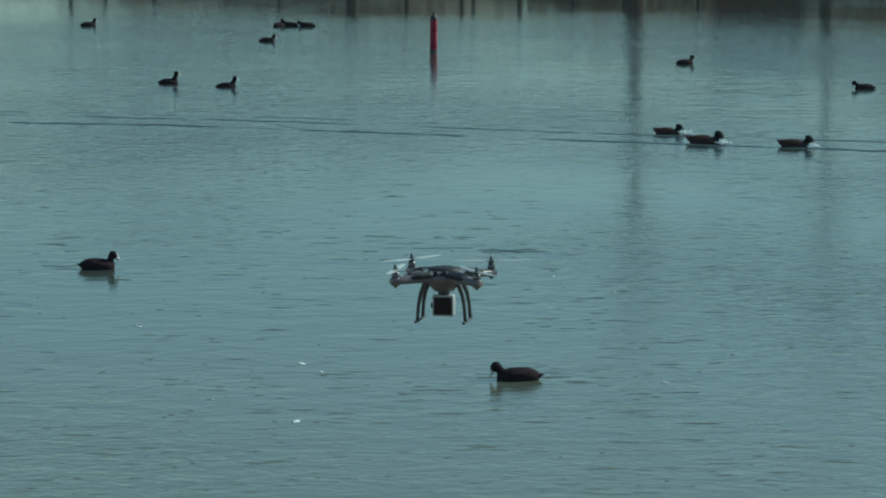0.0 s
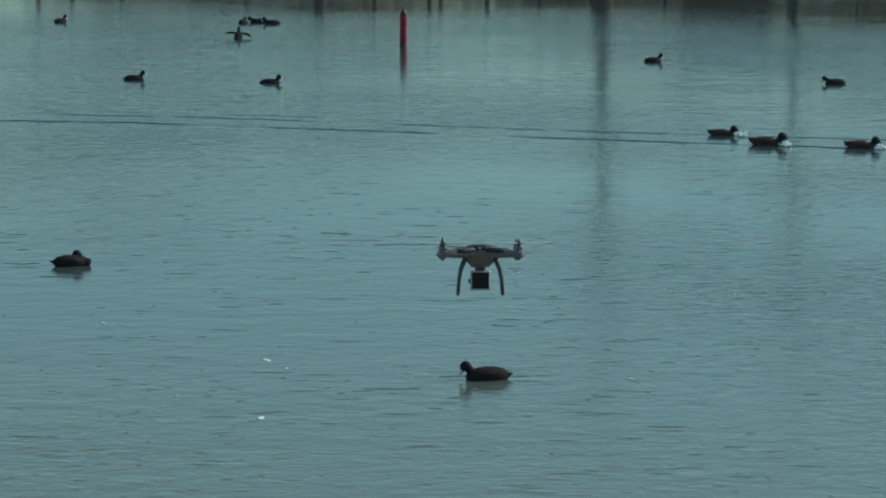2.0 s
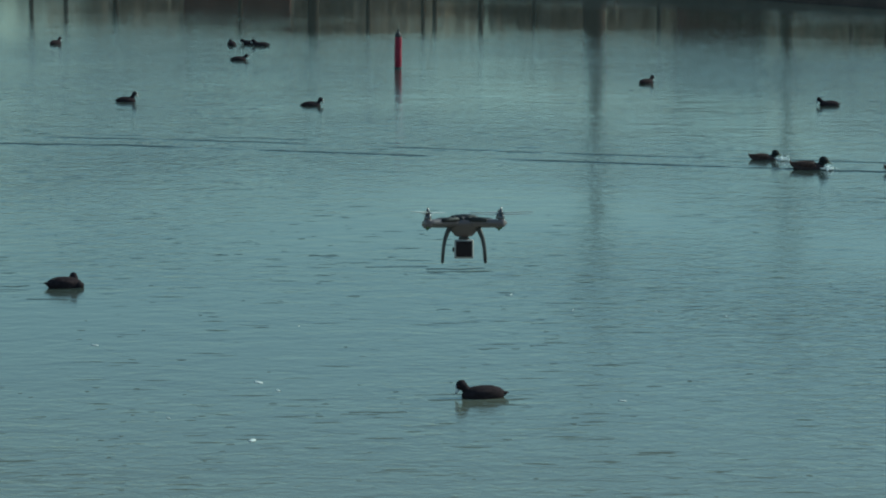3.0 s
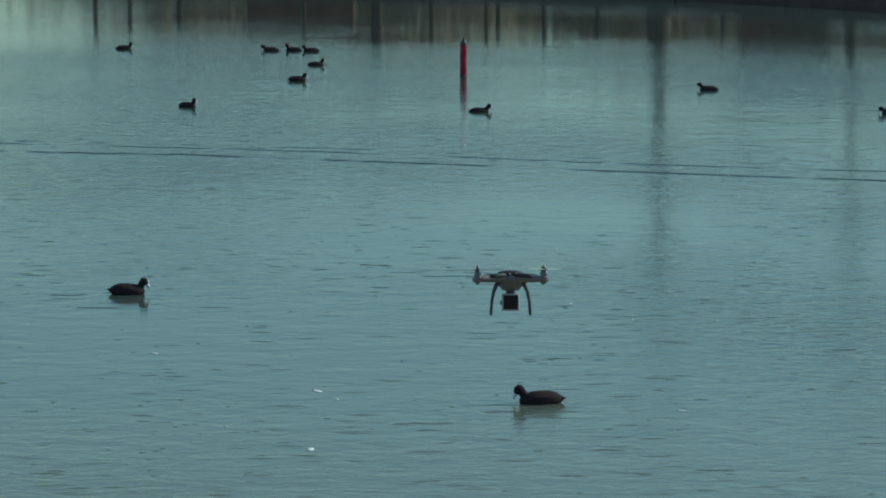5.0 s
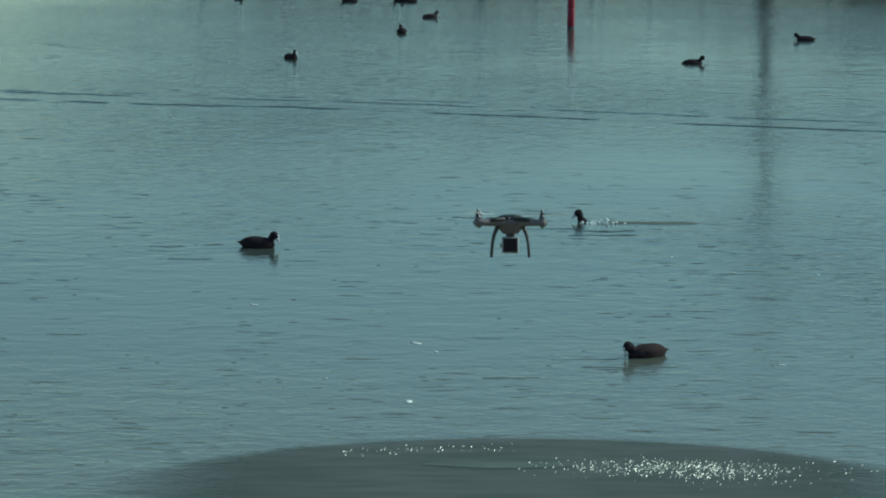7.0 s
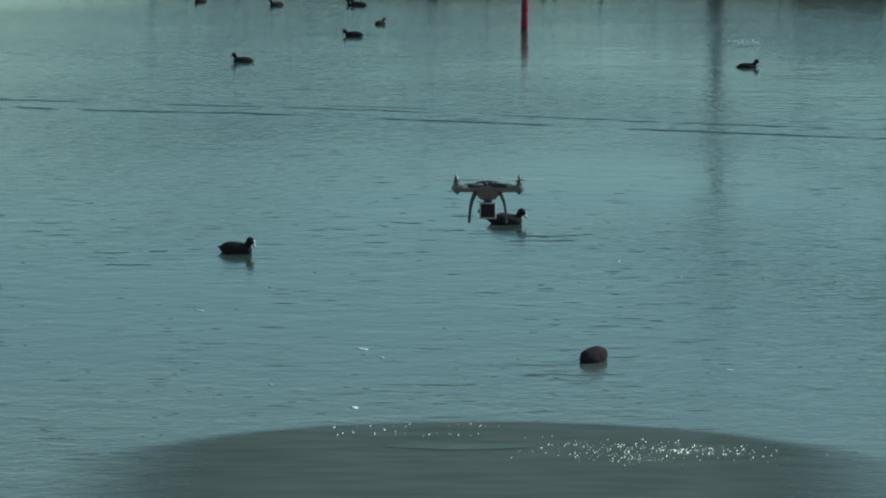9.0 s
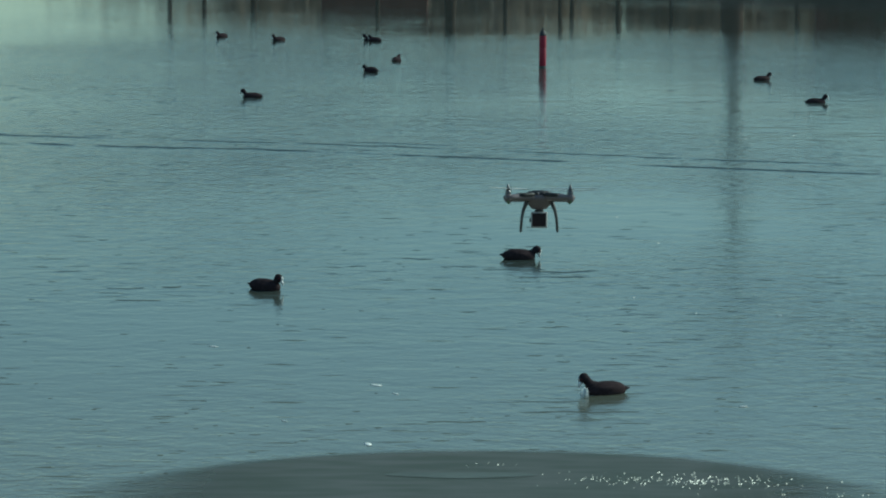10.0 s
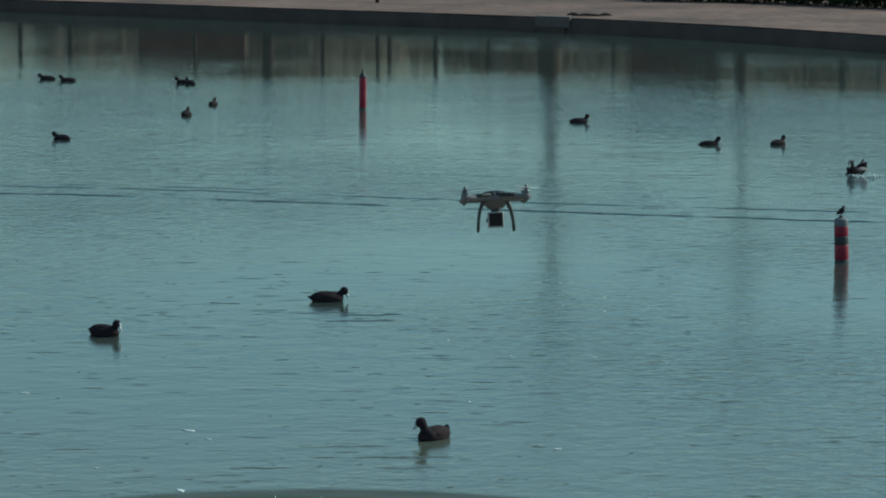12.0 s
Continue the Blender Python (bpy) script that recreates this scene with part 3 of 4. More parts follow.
def quadcopter():
    ob = empty("quadcopter_drone", pose(0, 10, 2.9), "pale quadcopter drone hovering with a slung action camera", "drone")
    bm = bmesh.new()
    lathe(bm, [(0.012, -0.048), (0.03, -0.044), (0.041, -0.031), (0.056, -0.019), (0.072, -0.008), (0.074, 0.0), (0.067, 0.012), (0.052, 0.020), (0.024, 0.0245), (0.004, 0.025)], 28)
    part("shell", bm, PLASTIC_WHITE, ob)
    props = []
    for i, (sx, sy) in enumerate(((1, 1), (-1, 1), (-1, -1), (1, -1))):
        a = math.atan2(sy, sx)
        turn = Matrix.Rotation(a, 4, "Z")
        reach = ARM * math.sqrt(2)
        bm = bmesh.new()
        loft(bm, [((0.035, 0, 0.002), 0.046, 0.021), ((0.075, 0, 0.002), 0.034, 0.017), ((0.12, 0, 0.0), 0.024, 0.0145), ((reach - 0.018, 0, -0.001), 0.020, 0.012),
                  ((reach + 0.012, 0, -0.002), 0.016, 0.010)], 12)
        arm = part("arm", bm, PLASTIC_WHITE, ob, at=turn)
        bm = bmesh.new()
        loft(bm, [((0.07, 0, 0.017), 0.018, 0.003), ((0.10, 0, 0.0145), 0.014, 0.003), ((0.132, 0, 0.0112), 0.009, 0.002)], 8)
        part("stripe", bm, DECAL, arm, "dark graphite stripe")
        for e in (-1, 1):
            bm = bmesh.new()
            loft(bm, [((0.06, e * 0.035, 0.011), 0.004, 0.006), ((0.075, e * 0.032, 0.010), 0.006, 0.009), ((0.10, e * 0.026, 0.008), 0.006, 0.0085), ((0.128, e * 0.0205, 0.006), 0.005, 0.006)], 8)
            part("side_panel", bm, DECAL, arm, "dark graphite side panel")
        bm = bmesh.new()
        lathe(bm, [(0.010, -0.016), (0.0145, -0.012), (0.0155, -0.004), (0.0145, 0.006), (0.012, 0.010)], 16, reach, 0)
        part("motor_mount", bm, PLASTIC_WHITE, arm)
        bm = bmesh.new()
        lathe(bm, [(0.0115, 0.010), (0.0122, 0.013), (0.0112, 0.021), (0.009, 0.027)], 16, reach, 0)
        part("motor", bm, MOTOR, arm, "bare metal motor can")
        bm = bmesh.new()
        lathe(bm, [(0.0085, 0.0), (0.008, 0.006), (0.006, 0.012), (0.003, 0.021), (0.0008, 0.025)], 12)
        hub = part("propeller", bm, MOTOR, ob, "spinning white two-bladed propeller with pointed nut", at=pose(ARM * sx, ARM * sy, 0.027, 0, 0, 37 * i))
        for s in (0, 180):
            bm = bmesh.new()
            loft(bm, [((0.006, 0, 0.005), 0.005, 0.0026), ((0.03, 0.002, 0.006), 0.013, 0.0026), ((0.07, 0.002, 0.007), 0.012, 0.0022), ((0.11, 0, 0.008), 0.008, 0.0015),
                      ((0.12, -0.001, 0.008), 0.002, 0.0006)], 8)
            part("blade", bm, PROP, hub, "thin white blade", at=pose(0, 0, 0, 0, 0, s))
        bm = bmesh.new()
        lathe(bm, [(0.001, -0.0225), (0.004, -0.0215), (0.0055, -0.018), (0.0055, -0.0155)], 10, reach, 0)
        part("status_light", bm, LED, arm, "green status light" )
        props.append(hub)
    # dark panels round the back and front of the shell
    for a in (-124, -102, -78, -56, 56, 78, 102, 124):
        bm = bmesh.new()
        w = 0.0115 if abs(abs(a) - 90) < 20 else 0.009
        loft(bm, [((-w, 0, 0), 0.005, 0.006), ((-w * 0.85, 0, 0), 0.006, 0.0115), ((w * 0.85, 0, 0), 0.006, 0.0115), ((w, 0, 0), 0.005, 0.006)], 8)
        part("panel", bm, DECAL, ob, "dark graphite panel", at=Matrix.Rotation(radians(a), 4, "Z") @ pose(0.0625, 0, 0.0105, 0, -28, 90))
    bm = bmesh.new()
    lathe(bm, [(0.050, 0.0195), (0.047, 0.0245), (0.030, 0.029), (0.010, 0.031)], 24)
    part("top_cover", bm, DECAL, ob, "dark domed antenna cover")
    # landing gear: two bowed legs and a skid bar a side
    for s in (-1, 1):
        gear = bmesh.new()
        loft(gear, [((s * 0.0735, -0.075, -0.131), 0.004, 0.004), ((s * 0.0735, -0.05, -0.134), 0.0042, 0.0042), ((s * 0.0735, 0.05, -0.134), 0.0042, 0.0042),
                    ((s * 0.0735, 0.075, -0.131), 0.004, 0.004)], 10)
        skid = part("skid", gear, PLASTIC_LEG, ob, "landing skid, backlit shade put into its grey colour")
        for y in (-0.052, 0.052):
            leg = bmesh.new()
            loft(leg, [((s * 0.042, y * 0.6, -0.008), 0.009, 0.009), ((s * 0.054, y * 0.66, -0.026), 0.008, 0.0075), ((s * 0.064, y * 0.72, -0.052), 0.0065, 0.0058),
                       ((s * 0.070, y * 0.78, -0.085), 0.0055, 0.005), ((s * 0.0735, y * 0.8, -0.134), 0.005, 0.0045)], 10, (0, 1, 0))
            part("leg", leg, PLASTIC_LEG, skid)
    # gimbal neck and the action camera in its case, screen to the back
    bm = bmesh.new()
    lathe(bm, [(0.017, -0.056), (0.019, -0.05), (0.012, -0.047), (0.012, -0.043)], 16)
    part("gimbal", bm, PLASTIC_LEG, ob)
    bm = bmesh.new()
    box(bm, -0.033, -0.017, -0.121, 0.033, 0.017, -0.056, 0.005)
    case = part("camera_case", bm, CASE, ob, "pale grey action camera case")
    bm = bmesh.new()
    box(bm, -0.0275, -0.0195, -0.1155, 0.0275, -0.0175, -0.0625, 0.002)
    part("screen", bm, SCREEN, case, "black camera back")
    bm = bmesh.new()
    lathe(bm, [(0.011, 0.0), (0.012, 0.006), (0.010, 0.012)], 16)
    part("lens", bm, SCREEN, case, "dark round lens", at=pose(0.012, 0.017, -0.078, -90, 0, 0))
    bm = bmesh.new()
    box(bm, -0.039, -0.008, -0.098, -0.0335, 0.006, -0.082, 0.0015)
    part("latch", bm, DECAL, case)
    return ob, props


drone, propellers = quadcopter()

# ---- birds in the water ----
coot_near, coot_near_head = coot(0.6, 25.4, 180, "black coot with white bill feeding at the surface")
coot_side, coot_side_head = coot(-3.15, 31.6, 0, "black coot resting and preening on calm water")
coot_diver, coot_diver_head = coot(0.4, 33.4, 180, "wet black coot surfacing from a dive")
coot_a, head_a = coot(-6.8, 68.2, 0)
coot_b, head_b = coot(-3.1, 67.4, 180)
coot_c, head_c = coot(-2.9, 67.3, 180)
coot_d, head_d = coot(-2.5, 67.0, 180)
coot_e, head_e = coot(-3.0, 62.6, 0)
coot_f, head_f = coot(-2.7, 58.8, 0)
coot_g, head_g = coot(-4.15, 53.2, 0)
coot_h, head_h = coot(4.25, 57.0, 0)
coot_i, head_i = coot(6.6, 52.1, 180)
coot_j, head_j = coot(-3.2, 52.4, 0, "black coot swimming steadily with a thin wake")
duck_a, duck_a_head = duck(3.15, 44.6, -8, "brown duck with dark head, last of three")
duck_b, duck_b_head = duck(3.58, 43.4, -8, "brown duck with dark round head, second of three")
duck_c, duck_c_head = duck(4.71, 42.9, -8, "brown duck with dark head leading two others")

for bird in (coot_a, coot_b, coot_c, coot_d, coot_e, coot_f, coot_g, coot_h, coot_i, coot_j):
    bird.scale = (0.92, 0.92, 0.92)
coot_e.scale = (0.86, 0.86, 0.86)
duck_a.scale, duck_c.scale = (0.82, 0.82, 0.82), (0.93, 0.93, 0.93)

# two coots scuffling in a small splash
fight_a, fight_a_head = coot(7.12, 46.8, 250, "black coot rearing in a scuffle with another", group="scuffling coots")
fight_b, fight_b_head = coot(7.32, 46.95, 60, "black coot with tail up in a scuffle", group="scuffling coots")
fight_a.matrix_basis = pose(7.0, 46.8, 0.03, 0, -34, 238)
fight_b.matrix_basis = pose(7.1, 46.95, 0.02, 0, 42, 140)
for bird in (fight_a, fight_b):
    for c in bird.children:
        if c.name.startswith("wing"):
            c.data.materials[0] = PALE_WING
            tagged(c, "wet pale ruffled wing")
            side = -1 if c.data.vertices[0].co.y < 0 else 1
            joint = Matrix.Translation((0.06, side * 0.06, 0.05))
            c.matrix_basis = joint @ Matrix.Rotation(radians(-side * 30), 4, "Z") @ Matrix.Rotation(radians(28), 4, "Y") @ joint.inverted()
fight_a_head.matrix_basis = pose(*NECK, 0, 40, 0)
fight_b_head.matrix_basis = pose(*NECK, 0, 30, 0)


def splash(name, x, y, sx, sy, sz, count, seed, label):
    g = random.Random(seed)
    bm = bmesh.new()
    for _ in range(count):
        r = g.uniform(0.006, 0.017)
        bmesh.ops.create_icosphere(bm, subdivisions=1, radius=r, matrix=Matrix.LocRotScale(
            (g.gauss(0, sx), g.gauss(0, sy), abs(g.gauss(0, sz)) + 0.002), None, (1, 1, g.uniform(0.5, 1.3))))
    return tagged(part(name, bm, SPLASH, None, at=pose(x, y, 0)), label, "splash", kind="stuff")


splash("splash", 7.16, 46.65, 0.12, 0.1, 0.022, 70, 3, "white drops of splashed water round scuffling coots")
diver_splash = splash("splash", 0.5, 33.4, 0.1, 0.04, 0.015, 45, 6, "bright drops behind the surfacing coot")


def bill_stream():
    """Threads and drops of water that run off a lifted bill."""
    g = random.Random(41)
    bm = bmesh.new()
    for i in range(16):
        x = -0.03 + 0.06 * i / 15 + g.uniform(-0.003, 0.003)
        top, y = 0.082 - 0.35 * abs(x) + g.uniform(-0.012, 0.004), g.uniform(-0.012, 0.012)
        r = g.uniform(0.0016, 0.0028)
        loft(bm, [((x * 0.75, y, top), r * 0.6, r * 0.6), ((x * 0.9, y, top * 0.66), r, r), ((x, y, top * 0.33), r * 1.1, r * 1.1), ((x, y, -0.004), r * 0.8, r * 0.8)], 6, (1, 0, 0.001))
    for _ in range(22):
        bmesh.ops.create_icosphere(bm, subdivisions=1, radius=g.uniform(0.002, 0.0045), matrix=Matrix.Translation((g.uniform(-0.045, 0.03), g.uniform(-0.015, 0.015), g.uniform(0.0, 0.07))))
    return tagged(part("bill_stream", bm, SPLASH, None, at=pose(0.41, 25.22, -0.2)), "pale water streaming off a feeding coot's bill", "splash", kind="stuff")


far_splash = splash("splash", 3.92, 57.0, 0.15, 0.06, 0.035, 60, 9, "bright drops thrown up by a diving coot")
bill_water = bill_stream()
duck_splashes = [splash("splash", 4.0, 43.3, 0.035, 0.06, 0.02, 110, 20 + i, "small bright bow ripple before a swimming duck") for i in range(3)]


# little bird perched on the banded buoy
def perched_bird(m):
    ob = empty("small_bird", m, "small dark bird with white cheek perched on the buoy", "bird")
    bm = bmesh.new()
    loft(bm, [((-0.055, 0, 0.0), 0.008, 0.004), ((-0.03, 0, 0.014), 0.02, 0.018), ((0.0, 0, 0.03), 0.03, 0.032), ((0.02, 0, 0.045), 0.029, 0.031), ((0.032, 0, 0.062), 0.012, 0.014)], 12)
    part("body", bm, COOT_BLACK, ob)
    bm = bmesh.new()
    bmesh.ops.create_uvsphere(bm, u_segments=12, v_segments=8, radius=0.019, matrix=pose(0.03, 0, 0.073))
    hd = part("head", bm, COOT_HEAD, ob)
    bm = bmesh.new()
    loft(bm, [((0.046, 0, 0.072), 0.005, 0.005), ((0.07, 0, 0.068), 0.001, 0.001)], 8)
    part("beak", bm, BILL_DARK, hd)
    for s in (-1, 1):
        bm = bmesh.new()
        bmesh.ops.create_uvsphere(bm, u_segments=8, v_segments=6, radius=0.008, matrix=pose(0.036, s * 0.0145, 0.068))
        part("cheek", bm, BILL_WHITE, hd, "white cheek")
        bm = bmesh.new()
        loft(bm, [((0.0, s * 0.008, 0.012), 0.002, 0.002), ((0.004, s * 0.008, -0.018), 0.002, 0.002)], 6, (0, 1, 0))
        part("leg", bm, BILL_DARK, ob)
    return ob


perched = perched_bird(pose(5.345, 36.6, 0.525, 0, 0, 20))


# ---- white feathers afloat ----
def feather(x, y, ln, turn, seed):
    """A flat curl of down, low on the water, with a ragged rim."""
    g = random.Random(seed)
    bm = bmesh.new()
    mid = bm.verts.new((0, 0, 0.0045))
    rings = [[bm.verts.new((ln * f * math.cos(k * math.tau / 12) * g.uniform(0.8, 1.15), 1.5 * ln * f * math.sin(k * math.tau / 12) * g.uniform(0.8, 1.15), z))
              for k in range(12)] for f, z in ((0.28, 0.0042), (0.5, 0.0015))]
    for k in range(12):
        bm.faces.new((mid, rings[0][k], rings[0][(k + 1) % 12]))
        bm.faces.new((rings[0][k], rings[1][k], rings[1][(k + 1) % 12], rings[0][(k + 1) % 12]))
    bm.faces.new(rings[1][::-1])
    for v in bm.verts:
        v.co.x, v.co.y = v.co.x * 1.05, v.co.y * 1.7
    ob = part("feather", bm, FEATHER, None, at=pose(x, y, 0, 0, 0, turn))
    return tagged(ob, "small white curl of down floating on the water", "feather", "feathers on the water")


feathers = [feather(-1.03, 26.0, 0.052, 20, 1), feather(-0.97, 23.5, 0.05, -15, 2), feather(-2.46, 27.9, 0.036, 40, 3), feather(1.74, 25.1, 0.03, 70, 4),
            feather(-0.86, 25.6, 0.028, 10, 5), feather(-1.62, 24.4, 0.02, 30, 6), feather(1.1, 30.9, 0.022, -40, 7), feather(2.35, 29.8, 0.02, 50, 8),
            feather(2.95, 29.5, 0.02, 15, 9), feather(1.62, 29.9, 0.018, -20, 10)]


# ---- wakes: low ridges on the water ----
def ridge(name, points, width, height, seed, label, gaps=0.25, taper=True):
    """A long low wave ridge along points, broken and uneven, of the lake's own water."""
    bm = bmesh.new()
    pts = [Vector((*p, 0)) for p in points]
    total = sum((b - a).length for a, b in zip(pts, pts[1:]))
    n = max(12, int(total / 0.09))
    cut = []
    for i in range(n + 1):
        d = total * i / n
        for a, b in zip(pts, pts[1:]):
            if d <= (b - a).length + 1e-6:
                c, way = a + (b - a) * (d / (b - a).length), (b - a).normalized()
                break
            d -= (b - a).length
        side = Vector((-way.y, way.x, 0))
        k = noise.noise(Vector((i * 0.055, seed, 0))) + 0.5 * noise.noise(Vector((i * 0.19, seed, 4)))
        amp = max(0.0, min(1.0, (k + 0.5 - gaps) * 2.2))
        if taper:
            amp *= min(1, i / (n * 0.08), (n - i) / (n * 0.03 + 1))
        wob = 0.10 * noise.noise(Vector((i * 0.045, seed, 9))) + 0.08 * noise.noise(Vector((i * 0.24, seed, 13)))
        h = -0.004 + (height + 0.004) * amp
        cut.append([bm.verts.new(c + side * (wob + s * width) + Vector((0, 0, -0.004 + (h + 0.004) * q)))
                    for s, q in ((-1, 0), (-0.62, 0.22), (-0.3, 0.75), (0, 1), (0.3, 0.75), (0.62, 0.22), (1, 0))])
    for a, b in zip(cut, cut[1:]):
        for j in range(6):
            bm.faces.new((a[j], b[j], b[j + 1], a[j + 1]))
    return tagged(part(name, bm, WATER), label, "wake", kind="stuff")


WAKE_LABEL = "long low wake ridge trailing behind swimming ducks"
wake_low = ridge("wake", [(-14, 48.8), (-6.1, 46.5), (-3.6, 45.9), (-1.0, 45.0), (1.0, 44.1), (2.9, 43.4), (5.5, 42.5), (9, 41.4)], 0.05, 0.011, 1, WAKE_LABEL, 0.1)
wake_high = ridge("wake", [(-14, 50.0), (-5.2, 47.3), (-1.8, 46.4), (0.25, 45.5), (2.9, 44.5), (5.5, 43.7), (9, 42.6)], 0.042, 0.008, 2, WAKE_LABEL, 0.05)
wake_third = ridge("wake", [(-9, 48.7), (-5.2, 47.8), (-1.8, 47.0), (0.3, 46.1), (2.5, 45.3)], 0.04, 0.006, 5, WAKE_LABEL, 0.25)
wake_swim = ridge("wake", [(-3.2, 0.02), (-1.5, 0.0), (-0.15, 0.0)], 0.04, 0.006, 8, "thin wake trailing behind a swimming coot", 0.1)
wake_diver = ridge("wake", [(0.05, 0.0), (0.5, 0.02), (1.15, 0.0)], 0.06, 0.016, 12, "ripple trailing behind the surfaced coot", -0.4)
ripples = []
for cx, cy, spread, seed in ((0.6, 25.3, 0.65, 30), (-3.1, 31.5, 0.45, 40), (0.1, 33.4, 0.75, 50)):
    for k in range(6):
        g = random.Random(seed + k)
        x0, y0, ln = cx + g.uniform(-1, 1) * spread, cy + g.uniform(-0.75, 0.6), g.uniform(0.3, 0.95)
        ripples.append(ridge("ripple", [(x0 - ln / 2, y0), (x0, y0 + g.uniform(-0.03, 0.03)), (x0 + ln / 2, y0)], 0.02, g.uniform(0.0025, 0.0055), seed + k,
                             "short ripple spreading round a feeding coot", 0.0))


def wind_ripples(seed, count):
    """Many short steep wind ripples, too many to count, in one drifting sheet."""
    g = random.Random(seed)
    verts, faces = [], []
    for _ in range(count):
        y0 = 21 + 36 * g.random() ** 1.35
        x0 = g.uniform(-0.17, 0.17) * y0
        if noise.noise(Vector((x0 * 0.45, y0 * 0.16, seed % 7))) + 0.45 * g.random() < 0.12:
            continue
        ln, w, h = 0.05 + 0.4 * g.random() ** 1.8, g.uniform(0.006, 0.016), g.uniform(0.0008, 0.004)
        bend, tilt, base = g.uniform(-0.04, 0.04), g.uniform(-0.12, 0.12), len(verts)
        for i in range(7):
            f = i / 6
            a = math.sin(math.pi * f) ** 0.7
            cx, cy = x0 + (f - 0.5) * ln, y0 + bend * math.sin(math.pi * f) + tilt * (f - 0.5) * ln
            verts += [(cx, cy - w, -0.002), (cx, cy - w * 0.4, -0.002 + h * 0.7 * a), (cx, cy, -0.002 + (h + 0.002) * a), (cx, cy + w, -0.002)]
        for i in range(6):
            for k in range(3):
                q = base + i * 4 + k
                faces.append((q, q + 4, q + 5, q + 1))
    me = bpy.data.meshes.new("wind_ripples")
    me.from_pydata(verts, [], faces)
    me.polygons.foreach_set("use_smooth", [True] * len(faces))
    me.materials.append(WATER)
    return tagged(new("wind_ripples", me), "short dark wind ripples scattered over the lake", "ripples", kind="stuff")


gusts = [wind_ripples(600 + k, 850) for k in range(3)]

# ---- smooth murky swell rolling out from the near shore, with sun glitter on it ----
bm = bmesh.new()
RX, RY = 3.4, 3.4
loops = []
for i in range(15):
    f = i / 14
    z = 0.012 + 0.05 * (0.5 + 0.5 * math.cos(math.pi * f))
    loops.append([bm.verts.new((RX * f * math.cos(k * math.tau / 64), RY * f * math.sin(k * math.tau / 64), z)) for k in range(64)] if i else [bm.verts.new((0, 0, z))])
for k in range(64):
    bm.faces.new((loops[0][0], loops[1][k], loops[1][(k + 1) % 64]))
for a, b in zip(loops[1:], loops[2:]):
    for k in range(64):
        bm.faces.new((a[k], b[k], b[(k + 1) % 64], a[(k + 1) % 64]))
swell = tagged(part("swell", bm, MURKY), "smooth grey-green swell of murky water with sun glitter", "water", kind="stuff")


def facets(name, spots, seed, parent, tilt, label):
    """Tiny wave facets, each leaning so that the sun flashes off it."""
    g = random.Random(seed)
    verts, faces = [], []
    half = (TO_SUN + Vector((0, -math.cos(radians(10.5)), math.sin(radians(10.5))))).normalized()
    for x, y, z in spots:
        nrm = (half + Vector((g.gauss(0, tilt), g.gauss(0, tilt), 0))).normalized()
        a = nrm.cross(Vector((0, 1, 0))).normalized()
        b = nrm.cross(a)
        s, q = g.uniform(0.0014, 0.0036), g.uniform(0.003, 0.011)
        k = len(verts)
        c = Vector((x, y, z))
        for i in range(6):
            verts.append(c + a * s * math.cos(i * math.tau / 6) + b * q * math.sin(i * math.tau / 6))
        verts.append(c - nrm * 0.004)
        faces.append(tuple(range(k, k + 6)))
        faces += [(k + 6, k + (i + 1) % 6, k + i) for i in range(6)]
    me = bpy.data.meshes.new(name)
    me.from_pydata(verts, [], faces)
    me.materials.append(GLINT)
    ob = new(name, me)
    ob.parent = parent
    return tagged(ob, label, kind="stuff")


def swell_z(x, y):
    f = min(1, math.hypot(x / RX, y / RY))
    return 0.012 + 0.05 * (0.5 + 0.5 * math.cos(math.pi * f)) + 0.012


g = random.Random(77)
glitters = []
for k in range(3):
    spots = []
    for _ in range(230):
        x = g.gauss(0.7, 0.4)
        y = 2.06 - 0.16 * (x - 0.1) + g.gauss(0, 0.12)
        spots.append((x, y, swell_z(x, y)))
    for _ in range(22):
        x = g.uniform(-1.5, -0.4)
        y = 2.72 + 0.05 * x + g.gauss(0, 0.05)
        spots.append((x, y, swell_z(x, y)))
    glitters.append(facets("sun_glitter", spots, 80 + k, swell, 0.075, "sparkling sunlit wave facets"))

# thin patch that carries the painted sheen, laid just above the swell
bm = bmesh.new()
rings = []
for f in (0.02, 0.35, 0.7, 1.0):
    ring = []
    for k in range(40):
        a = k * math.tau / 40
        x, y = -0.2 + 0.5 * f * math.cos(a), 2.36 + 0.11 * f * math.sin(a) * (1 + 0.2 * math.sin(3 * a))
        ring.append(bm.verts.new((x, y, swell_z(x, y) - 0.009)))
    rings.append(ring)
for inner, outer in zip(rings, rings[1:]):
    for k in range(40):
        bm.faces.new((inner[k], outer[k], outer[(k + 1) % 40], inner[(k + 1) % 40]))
part("sheen_streak", bm, SHEEN_TONE, swell, "pale streak on the swell, its sheen painted as colour")

spots = []
for _ in range(26):
    y = g.uniform(27, 33)
    spots.append((g.uniform(0.035, 0.125) * y, y, 0.012))
spots += [(g.uniform(-0.11, 0.13) * y, y, 0.012) for y in [g.uniform(23, 48) for _ in range(16)]]
lake_glints = tagged(facets("sun_glitter", spots, 95, None, 0.1, "scattered sun glints on the ripples of the lake"), category="glitter")


# ---- motion ----
def swim(thing, rows, deep=0.0):
    """rows: seconds, x, y, heading, and, where they differ from 0, height and pitch. deep: how low the body rides."""
    walk(thing, [(r[0], pose(r[1], r[2], (r[4] if len(r) > 4 else 0) - deep, 0, r[5] if len(r) > 5 else 0, r[3])) for r in rows])


